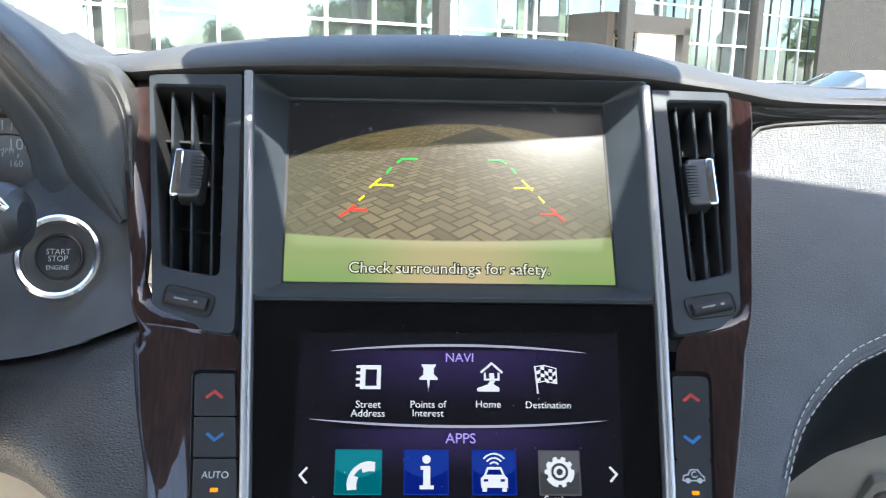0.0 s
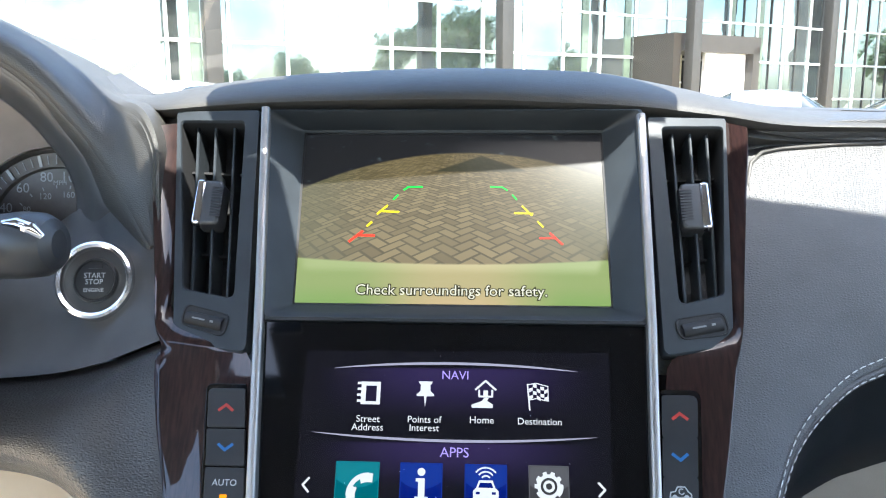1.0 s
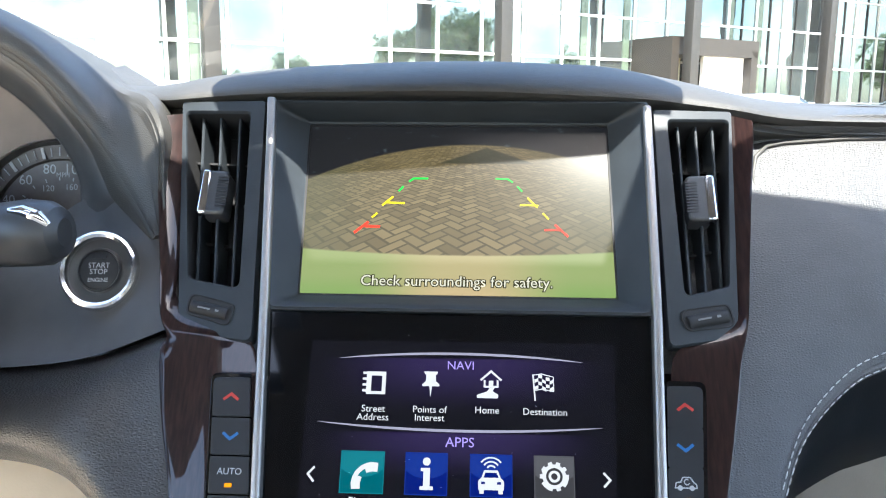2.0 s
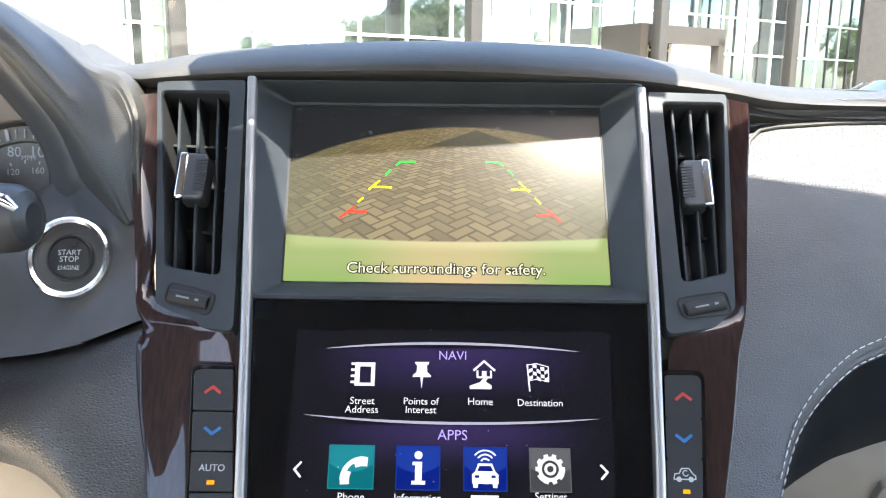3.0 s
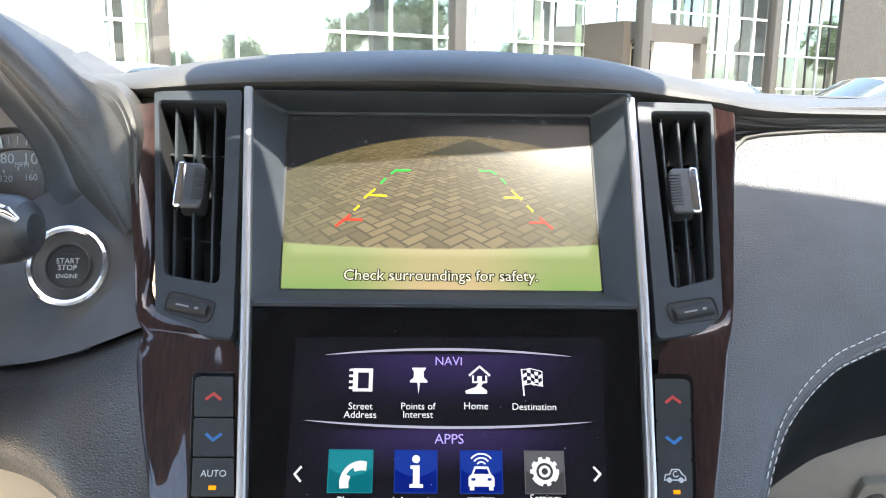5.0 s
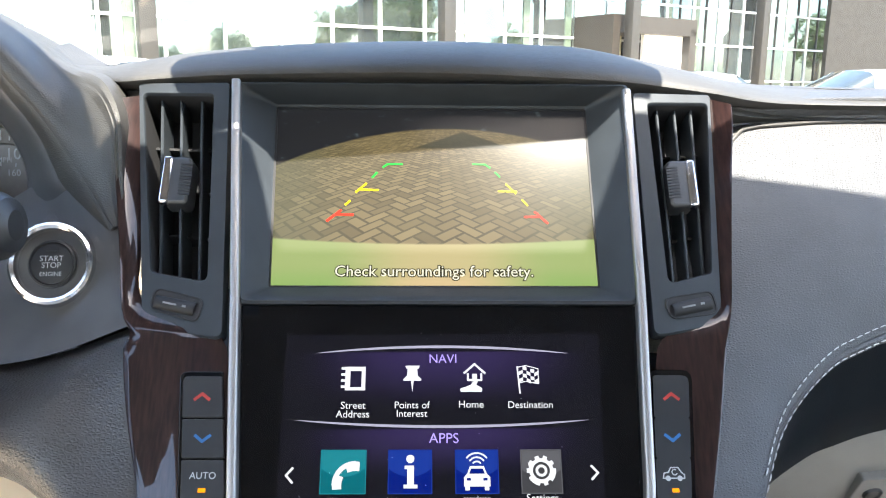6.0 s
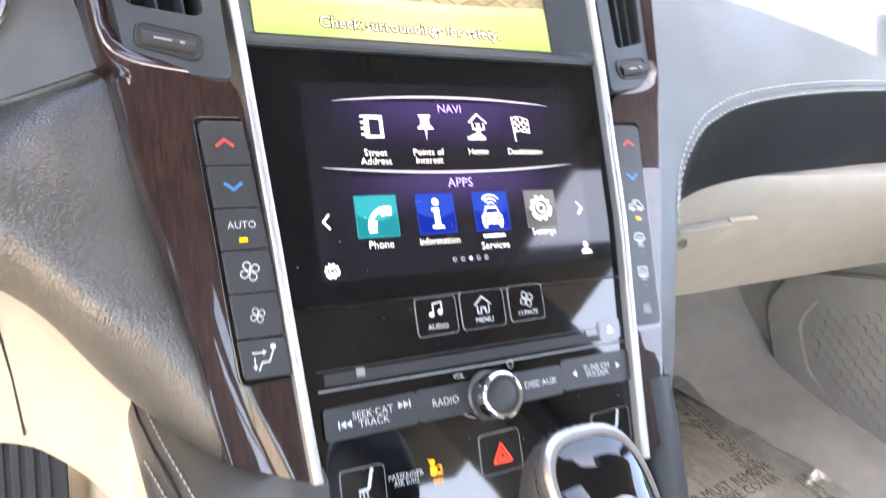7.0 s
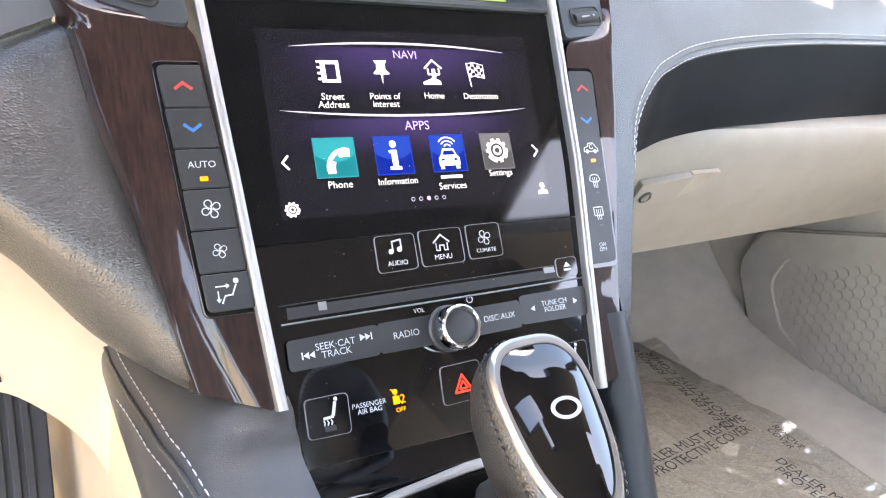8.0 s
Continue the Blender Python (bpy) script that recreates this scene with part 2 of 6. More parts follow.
def smooth_rows(rows, step=4):
    """Catmull-Rom through equal-length rows of places, both ways."""
    def run(pts, m):
        out = []
        pts = [Vector(p) for p in pts]
        for i in range(len(pts) - 1):
            p0, p1, p2, p3 = pts[max(i - 1, 0)], pts[i], pts[i + 1], pts[min(i + 2, len(pts) - 1)]
            for s in range(m):
                t = s / m
                out.append(0.5 * (2 * p1 + (p2 - p0) * t + (2 * p0 - 5 * p1 + 4 * p2 - p3) * t * t + (3 * p1 - p0 - 3 * p2 + p3) * t ** 3))
        return out + [pts[-1]]
    rows = [run(r, step) for r in rows]
    return [list(r) for r in zip(*[run(c, step) for c in zip(*rows)])]


def curve_run(pts, m=8):
    return smooth_rows([pts, pts], m)[0]


def skin(rows, thick=0.0, way=None, bm=None):
    """A sheet over rows of places; with a thickness it is closed behind, along way."""
    bm = bm or bmesh.new()
    grid = [[bm.verts.new(p) for p in row] for row in rows]
    for a, b in zip(grid, grid[1:]):
        for i in range(len(a) - 1):
            bm.faces.new((a[i], a[i + 1], b[i + 1], b[i]))
    if thick:
        way = Vector(way or (0, 1, 0)).normalized() * thick
        back = [[bm.verts.new(Vector(p) + way) for p in row] for row in rows]
        for a, b in zip(back, back[1:]):
            for i in range(len(a) - 1):
                bm.faces.new((a[i + 1], a[i], b[i], b[i + 1]))
        r, c = len(grid) - 1, len(grid[0]) - 1
        for i in range(c):
            bm.faces.new((grid[0][i], back[0][i], back[0][i + 1], grid[0][i + 1]))
            bm.faces.new((grid[r][i + 1], back[r][i + 1], back[r][i], grid[r][i]))
        for j in range(r):
            bm.faces.new((grid[j + 1][0], back[j + 1][0], back[j][0], grid[j][0]))
            bm.faces.new((grid[j][c], back[j][c], back[j + 1][c], grid[j + 1][c]))
    return bm


def tube(pts, r, sides=8, bm=None):
    bm = bm or bmesh.new()
    pts = [Vector(p) for p in pts]
    rings = []
    for i, p in enumerate(pts):
        d = (pts[min(i + 1, len(pts) - 1)] - pts[max(i - 1, 0)]).normalized()
        a = d.cross(Vector((0, 0, 1)) if abs(d.z) < 0.9 else Vector((1, 0, 0))).normalized()
        b = d.cross(a)
        rr = r[i] if isinstance(r, (list, tuple)) else r
        rings.append([bm.verts.new(p + (a * math.cos(k * 2 * math.pi / sides) + b * math.sin(k * 2 * math.pi / sides)) * rr) for k in range(sides)])
    for a, b in zip(rings, rings[1:]):
        for k in range(sides):
            bm.faces.new((a[k], a[(k + 1) % sides], b[(k + 1) % sides], b[k]))
    bm.faces.new(rings[0][::-1])
    bm.faces.new(rings[-1])
    return bm


def turned(profile, m, sides=40, bm=None, cap=True):
    """A body of revolution: profile of (radius, height), about the z axis of m."""
    bm = bm or bmesh.new()
    rings = [[bm.verts.new(m @ Vector((r * math.cos(k * 2 * math.pi / sides), r * math.sin(k * 2 * math.pi / sides), h))) for k in range(sides)] for r, h in profile]
    for a, b in zip(rings, rings[1:]):
        for k in range(sides):
            bm.faces.new((a[k], a[(k + 1) % sides], b[(k + 1) % sides], b[k]))
    if cap:
        bm.faces.new(rings[0][::-1])
        bm.faces.new(rings[-1])
    return bm


def block(lo, hi, bm=None, m=None, bevel=0.0):
    bm = bm or bmesh.new()
    mid, size = (Vector(lo) + Vector(hi)) / 2, Vector(hi) - Vector(lo)
    mat = Matrix.Translation(mid) @ Matrix.Diagonal((*size, 1))
    made = bmesh.ops.create_cube(bm, size=1.0, matrix=(m @ mat) if m else mat)
    if bevel:
        edges = {e for v in made["verts"] for e in v.link_edges}
        bmesh.ops.bevel(bm, geom=list(edges), offset=bevel, segments=2, affect="EDGES", profile=0.5)
    return bm


def words(body, m, width, mat, parent, name="lettering", height=None, label="", bold=0.0):
    """Flat lettering in the built-in font, centred on m, to a given width in metres."""
    cu = bpy.data.curves.new(name, "FONT")
    cu.body, cu.align_x, cu.align_y, cu.resolution_u, cu.space_line = body, "CENTER", "CENTER", 3, 0.85
    cu.offset = bold
    tmp = bpy.data.objects.new(name, cu)
    me = bpy.data.meshes.new_from_object(tmp)
    bpy.data.objects.remove(tmp)
    xs, ys = [v.co.x for v in me.vertices], [v.co.y for v in me.vertices]
    w, h = max(xs) - min(xs), max(ys) - min(ys)
    sx = width / w
    sy = (height / h) if height else sx
    mid = Matrix.Translation((-(max(xs) + min(xs)) / 2, -(max(ys) + min(ys)) / 2, 0))
    me.transform(m @ Matrix.Diagonal((sx, sy, 1, 1)) @ mid)
    me.materials.clear()
    me.materials.append(mat)
    ob = new(name, me)
    ob.parent = parent
    if parent.parent is None:
        ob.matrix_parent_inverse = Matrix.Translation(-parent.location)
    if label:
        ob["label"] = label
    return ob


def on_stack(u, v, n, turn=0.0):
    u, v = eased(u, v)
    return STACK @ pose(u * MM, v * MM, n * MM, 0, 0, turn)


def flat(polys, n, name, mat, parent, label="", place=at):
    """Flat printed or lit shapes, one mesh."""
    bm = bmesh.new()
    for poly in polys:
        bm.faces.new([bm.verts.new(place(u, v, n)) for u, v in poly])
    bmesh.ops.triangulate(bm, faces=bm.faces)
    return part(name, bm, mat, parent, label, smooth=False)


def disc(u, v, r, k=20, r2=None):
    r2 = r2 or r
    return [(u + r * math.cos(i * 2 * math.pi / k), v + r2 * math.sin(i * 2 * math.pi / k)) for i in range(k)]


def stroke(pts, w):
    """Quads along a line of (u, v) with the width w."""
    out = []
    for (a, b), (c, d) in zip(pts, pts[1:]):
        e = Vector((c - a, d - b)).normalized()
        s = Vector((-e.y, e.x)) * w / 2
        e = e * w * 0.3
        out.append([(a - s.x - e.x, b - s.y - e.y), (c - s.x + e.x, d - s.y + e.y), (c + s.x + e.x, d + s.y + e.y), (a + s.x - e.x, b + s.y - e.y)])
    return out


def arc(u, v, r, a0, a1, k=10):
    return [(u + r * math.cos(radians(a0 + (a1 - a0) * i / k)), v + r * math.sin(radians(a0 + (a1 - a0) * i / k))) for i in range(k + 1)]


def lerp(table, v):
    """Straight interpolation in rows of (v, value), falling v."""
    if v >= table[0][0]:
        return table[0][1]
    for (v0, a), (v1, b) in zip(table, table[1:]):
        if v >= v1:
            return a + (b - a) * (v - v0) / (v1 - v0)
    return table[-1][1]


def stitches(pts, parent, name="stitching", mat=None, length=0.0040, gap=0.0018, r=0.00042):
    """A row of single threads laid along a line."""
    pts = [Vector(p) for p in pts]
    bm = bmesh.new()
    walked, start, on = 0.0, pts[0], True
    for a, b in zip(pts, pts[1:]):
        d = b - a
        pos = 0.0
        while d.length - pos > 1e-9:
            need = (length if on else gap) - walked
            take = min(need, d.length - pos)
            pos += take
            walked += take
            p = a + d.normalized() * pos
            if walked >= (length if on else gap) - 1e-9:
                if on:
                    tube([start, (start + p) / 2 + Vector((0, -r * 0.5, r * 0.5)), p], [r * 0.6, r, r * 0.6], 5, bm)
                start, on, walked = p, not on, 0.0
    return part(name, bm, mat or THREAD, parent, "dark sewn thread" if mat else "pale grey sewn thread")

# ---------------------------------------------------------------- cabin shell
floor = thing("floor", "beige carpeted car floor with raised sills", "floor", kind="structure", where=(0, -0.3, 0.49))
part("carpet", block((-0.76, -1.6, 0.46), (0.76, 1.05, 0.52)), BEIGE_SOFT, floor)
rows = [[(x, 0.86, 0.515), (x, 0.97, 0.66), (x, 0.98, 0.80), (x, 0.90, 1.0)] for x in (-0.76, -0.4, -0.2, 0.2, 0.4, 0.76)]
part("toe_board", skin(smooth_rows(rows, 2), 0.02, (0, 1, 0)), BEIGE_SOFT, floor)

ceiling = thing("ceiling", "grey cloth headliner with openings added over the driver to admit sun", "ceiling", kind="structure", where=(0, -0.6, 1.42))
bm = bmesh.new()
HEAD_Y, ROOF_Y = 0.245, 0.08
# The front edge is notched to place shadows on hood, pad and screen.
edge = [(-0.78, 0.375), (-0.78, ROOF_Y), (0.83, ROOF_Y), (0.83, 0.215), (0.35, 0.2285), (0.29, 0.233), (0.25, 0.2355), (0.180, 0.234), (0.168, 0.175), (0.0, 0.175), (-0.03, 0.222), (-0.115, 0.225), (-0.139, 0.264), (-0.162, 0.292), (-0.189, 0.320), (-0.225, 0.348), (-0.265, 0.363), (-0.40, 0.375)]
slab(edge, 1.365, 1.43, place=lambda x, y, z: Vector((x, y, z)), bm=bm)
# Gaps between these blocks are added openings for sun and bright reflections.
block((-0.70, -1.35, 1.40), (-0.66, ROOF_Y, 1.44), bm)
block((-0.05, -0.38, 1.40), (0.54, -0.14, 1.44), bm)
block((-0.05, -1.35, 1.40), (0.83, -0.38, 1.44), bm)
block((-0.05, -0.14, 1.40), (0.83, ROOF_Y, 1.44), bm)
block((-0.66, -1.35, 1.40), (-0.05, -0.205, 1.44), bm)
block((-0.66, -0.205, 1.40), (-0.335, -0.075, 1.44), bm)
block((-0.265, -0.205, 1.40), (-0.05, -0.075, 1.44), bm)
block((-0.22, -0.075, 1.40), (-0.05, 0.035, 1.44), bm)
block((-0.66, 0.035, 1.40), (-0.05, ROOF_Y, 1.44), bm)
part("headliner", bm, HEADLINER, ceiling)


def side_wall(name, s):
    """A door side with its window opening between the pillars."""
    w = thing(name, "beige car door side with a tall window opening" if s > 0 else "beige door sill and pillars of the open driver's door", "door panel", kind="structure", where=(s * 0.74, -0.3, 0.45))
    bm = bmesh.new()
    lo, hi = min(s * 0.72, s * 0.78), max(s * 0.72, s * 0.78)
    if s > 0:
        block((lo, -1.6, 0.40), (hi, 1.05, 1.0), bm)
    else:                                     # driver's door taken as open to let light in: only the sill is left
        block((lo, -1.6, 0.40), (hi, -0.62, 1.0), bm)
        block((lo, -0.62, 0.40), (hi, 0.62, 0.53), bm)
        block((lo, 0.62, 0.40), (hi, 1.05, 1.0), bm)
    part("lower_panel", bm, BEIGE, w)
    bm = bmesh.new()
    tube([(s * 0.735, 0.62, 1.0), (s * 0.69, 0.30, 1.2), (s * 0.60, HEAD_Y, 1.41)], [0.05, 0.04, 0.035], 8, bm)
    rail = 0.57 if s > 0 else 0.60
    tube([(s * 0.60, HEAD_Y, 1.41), (s * rail, -0.10, 1.425), (s * rail, -0.7, 1.43), (s * rail, -1.35, 1.40)], 0.03, 8, bm)
    tube([(s * 0.735, -0.62, 0.98), (s * 0.61, -0.70, 1.42)], 0.05, 8, bm)
    tube([(s * 0.735, -1.6, 0.98), (s * 0.60, -1.3, 1.42)], 0.07, 8, bm)
    part("pillars", bm, HEADLINER, w)
    if s > 0:                                 # unseen pillar behind the passenger's door, overly wide to block window reflections
        part("widened_pillar", skin([[(0.735, -0.43, 0.98), (0.735, -0.56, 0.98), (0.735, -0.92, 0.98)], [(0.69, -0.435, 1.20), (0.69, -0.57, 1.20), (0.69, -0.94, 1.20)],
                                  [(0.61, -0.45, 1.42), (0.61, -0.60, 1.42), (0.61, -0.96, 1.42)]], 0.04, (1, 0, 0)), PLASTIC, w, "black pillar, widened to block reflected window light")
    return w


side_wall("wall_east", 1)
side_wall("wall_west", -1)
# Unseen; black stands for the cabin's shade mirrored in the display glass.
wall_rear = thing("wall_rear", "unseen plain panel, black to darken reflections in the displays", "wall", kind="structure", where=(0, -1.6, 0.45))
part("lower_panel", block((-0.76, -1.66, 0.40), (0.76, -1.6, 1.05)), PLASTIC, wall_rear)

# Added out of view: its sunlit beige is mirrored in veneer and bolster.
driver_door = thing("driver_door", "unseen open driver's door with a sunlit beige leather panel", "car door", where=(-1.25, 0.35, 0.45))
DM = Matrix.Translation((-0.80, 0.60, 0)) @ Matrix.Rotation(radians(30), 4, "Z")       # it runs outwards from its hinge
part("panel", block((-1.06, -0.05, 0.42), (0, 0.05, 1.0), m=DM, bevel=0.02), TAN, driver_door)
part("armrest", block((-0.85, -0.11, 0.78), (-0.20, -0.05, 0.84), m=DM, bevel=0.02), TAN, driver_door)
part("window_frame", tube([DM @ Vector(p) for p in ((0, 0, 0.99), (-0.30, 0.0, 1.25), (-0.62, 0, 1.38), (-1.0, 0, 1.36), (-1.04, 0, 1.0))], 0.022, 8), HEADLINER, driver_door, "grey window frame")

windscreen = thing("windscreen", "clear sloping windscreen glass above the dashboard", "windscreen", kind="structure", where=(0, 1.0, 1.05))
pane = part("pane", skin(smooth_rows([[(-0.72, 0.86, 1.04), (-0.40, 1.0, 1.05), (0, 1.05, 1.05), (0.40, 1.0, 1.05), (0.72, 0.86, 1.04)],
                                     [(-0.66, 0.50, 1.25), (-0.36, 0.56, 1.26), (0, 0.58, 1.265), (0.36, 0.56, 1.26), (0.66, 0.50, 1.25)],
                                     [(-0.60, HEAD_Y, 1.40), (-0.34, HEAD_Y + .02, 1.425), (0, HEAD_Y + .03, 1.43), (0.34, HEAD_Y + .02, 1.425), (0.60, HEAD_Y, 1.40)]], 4)),
            sheet_glass("clear_screen", (0.93, 0.96, 0.94), 0.04), windscreen)
pane.visible_shadow = False

mirror = thing("rear_view_mirror", "black rear-view mirror hung from the windscreen", "mirror", where=(0.022, 0.36, 1.30))
MIRROR = pose(0.022, 0.355, 1.272, 0, -9, 0)
part("housing", block((-0.139, -0.02, -0.04), (0.139, 0.02, 0.04), m=MIRROR, bevel=0.012), PLASTIC, mirror)
part("mirror_glass", block((-0.129, -0.024, -0.033), (0.129, -0.0205, 0.033), m=MIRROR), CHROME, mirror)
part("sensor_cover", block((-0.08, 0.375, 1.272), (0.12, 0.455, 1.325), bevel=0.01), PLASTIC, mirror)

# ---------------------------------------------------------------- dashboard
dashboard = thing("dashboard", "black leather-grained dashboard with stitched passenger pad", "dashboard", kind="structure", where=(0, 0.7, 0.95))

LIP_Z = [(0.75, 1.092), (0.30, 1.088), (0.20, 1.089), (0.17, 1.0935), (0.11, 1.0995), (0.0, 1.104), (-0.12, 1.1025), (-0.17, 1.0995), (-0.19, 1.098), (-0.25, 1.096), (-0.75, 1.09)]
LIP_Y = [(0.75, 0.5375), (0.40, 0.485), (0.26, 0.464), (0.21, 0.4555), (0.17, 0.438), (0.12, 0.428), (-0.12, 0.428), (-0.19, 0.436), (-0.25, 0.46), (-0.75, 0.5)]
TOP_Z = [(0.75, 1.100), (0.30, 1.1010), (0.23, 1.1032), (0.20, 1.1062), (0.16, 1.1145), (0.125, 1.122), (0.09, 1.128), (0.03, 1.131), (-0.03, 1.131), (-0.09, 1.1288), (-0.15, 1.1238), (-0.19, 1.1178), (-0.215, 1.1145), (-0.24, 1.1135), (-0.27, 1.113), (-0.75, 1.113)]
rows = []
for x in (-0.27, -0.245, -0.22, -0.20, -0.187, -0.175, -0.16, -0.13, -0.10, -0.06, -0.02, 0.02, 0.06, 0.09, 0.115, 0.14, 0.165, 0.19, 0.22, 0.26, 0.32, 0.40, 0.52, 0.64, 0.74):
    zl, yl, zt = lerp(LIP_Z, x), lerp(LIP_Y, x), lerp(TOP_Z, x)
    if x < -0.18:                             # its end tucks in behind the instrument hood
        yl, zl = 0.434 + 0.95 * (-0.18 - x), max(zl, zt - 0.022 + 0.4 * (-0.18 - x))
    rise = zt - zl
    rows.append([(x, yl + 0.05, zl + 0.004), (x, yl + 0.012, zl - 0.001), (x, yl, zl + 0.002), (x, yl - 0.003, zl + rise * 0.28), (x, yl + 0.012, zl + rise * 0.62),
                 (x, yl + 0.045, zl + rise * 0.90), (x, 0.52 + max(0, yl - 0.47), zt), (x, 0.60, zt + 0.001), (x, 0.72, zt - 0.008), (x, 0.88, 1.085), (x, 1.02, 1.06)])
part("dash_top", skin(smooth_rows(rows, 3), 0.012, (0, 0.6, -0.8)), PAD, dashboard, "black grained padded dash top")


def pad_y(x, z):
    return 0.385 + 0.15 * (x - 0.19) + 0.70 * (z - 0.978)


RIDGE_Z = [(0.75, 0.981), (0.45, 0.980), (0.36, 0.977), (0.29, 0.972), (0.25, 0.966), (0.22, 0.956), (0.203, 0.946), (0.188, 0.934), (0.178, 0.922), (0.168, 0.904), (0.158, 0.885), (0.146, 0.862), (0.134, 0.838), (0.122, 0.818)]
rows, under, ridge, ridge2 = [], [], [], []
for x in (0.122, 0.134, 0.146, 0.158, 0.168, 0.178, 0.188, 0.203, 0.22, 0.235, 0.26, 0.30, 0.36, 0.45, 0.58, 0.73):
    zr = lerp(RIDGE_Z, x)
    zt = lerp([(0.75, 1.084), (0.30, 1.0830), (0.24, 1.082), (0.20, 1.0795), (0.18, 1.076), (0.15, 1.070), (0.12, 1.068)], x)
    row = [(x, pad_y(x, 1.08) + 0.030, zt + 0.018), (x, pad_y(x, 1.08) + 0.004, zt + 0.015), (x, pad_y(x, 1.08) - 0.001, zt + 0.0125), (x, pad_y(x, 1.08) + 0.0015, zt + 0.005), (x, pad_y(x, 1.08) + 0.003, zt + 0.0012), (x, pad_y(x, zt - 0.008) + 0.001, zt - 0.006)]
    swell = lerp([(0.75, 0.010), (0.24, 0.009), (0.15, 0.004), (0.12, 0.004)], x)
    for f in (0.25, 0.5, 0.75):
        z = zt - 0.008 + (zr - zt + 0.008) * f
        row.append((x, pad_y(x, z) - swell * math.sin(f * math.pi), z))
    row += [(x, pad_y(x, zr + 0.002), zr + 0.0024), (x, pad_y(x, zr) + 0.0020, zr + 0.0003), (x, pad_y(x, zr) - 0.0006, zr - 0.0020)]
    ridge.append(Vector((x, pad_y(x, zr + 0.0042) - 0.0012, zr + 0.0042)))
    gz = lerp([(0.75, 0.900), (0.45, 0.903), (0.36, 0.904), (0.30, 0.902), (0.26, 0.899), (0.22, 0.893), (0.203, 0.889), (0.168, 0.882), (0.158, 0.872), (0.146, 0.85), (0.122, 0.805)], x)
    ridge2.append(Vector((x, pad_y(x, zr) - 0.0012, zr - 0.0036)))
    row.append((x, pad_y(x, zr) - 0.0006, zr - 0.0052))
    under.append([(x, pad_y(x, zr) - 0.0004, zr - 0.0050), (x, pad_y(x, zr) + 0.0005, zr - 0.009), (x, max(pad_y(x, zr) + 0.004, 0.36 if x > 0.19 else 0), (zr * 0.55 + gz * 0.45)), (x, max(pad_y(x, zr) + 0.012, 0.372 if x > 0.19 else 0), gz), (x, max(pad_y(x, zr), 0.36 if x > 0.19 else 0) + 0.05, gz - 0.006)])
    rows.append(row)
part("passenger_pad", skin(smooth_rows(rows, 3), 0.01, (0, 1, 0)), PAD_LEATHER, dashboard, "black grained leather pad")
part("pad_underside", skin(smooth_rows(under, 3), 0.01, (0, 1, 0)), SHADED_LEATHER, dashboard, "smooth black leather, darkened for the shade under the seam")
top_seam = [(x, pad_y(x, z) - 0.0005, z) for x, z in ((0.189, 1.0765), (0.20, 1.0785), (0.24, 1.0810), (0.30, 1.082), (0.38, 1.0823), (0.50, 1.0826), (0.62, 1.083), (0.73, 1.083))]
part("pad_piping", tube([(0.1770, pad_y(0.175, 1.02), 1.02), (0.1770, pad_y(0.175, 1.060) - 0.0005, 1.060), (0.181, pad_y(0.181, 1.070) - 0.0005, 1.070)] + top_seam, 0.0013, 8), PAD, dashboard, "raised piping along the pad's edge")
stitches(curve_run(ridge[4:], 6), dashboard)
stitches(curve_run(ridge2[4:], 6), dashboard)

# driver's side panel below the instruments, and the padded knee bolster
rows = [[(-0.74, 0.47, 1.03), (-0.40, 0.475, 1.02), (-0.30, 0.478, 1.02), (-0.2545, 0.462, 1.0375), (-0.217, 0.432, 1.046), (-0.177, 0.398, 1.0245)],
        [(-0.74, 0.44, 1.0), (-0.40, 0.445, 1.0), (-0.30, 0.440, 1.0), (-0.24, 0.430, 1.0), (-0.205, 0.412, 1.0), (-0.169, 0.390, 1.0)],
        [(-0.74, 0.41, 0.965), (-0.40, 0.415, 0.955), (-0.30, 0.405, 0.955), (-0.24, 0.395, 0.960), (-0.205, 0.386, 0.968), (-0.163, 0.374, 0.982)],
        [(-0.74, 0.41, 0.945), (-0.40, 0.400, 0.940), (-0.30, 0.388, 0.943), (-0.24, 0.382, 0.9495), (-0.205, 0.378, 0.9585), (-0.162, 0.370, 0.9765)]]
part("driver_side_panel", skin(smooth_rows(rows, 4), 0.01, (0, 1, 0)), DASH_PLASTIC, dashboard, "satin black panel round the start button")
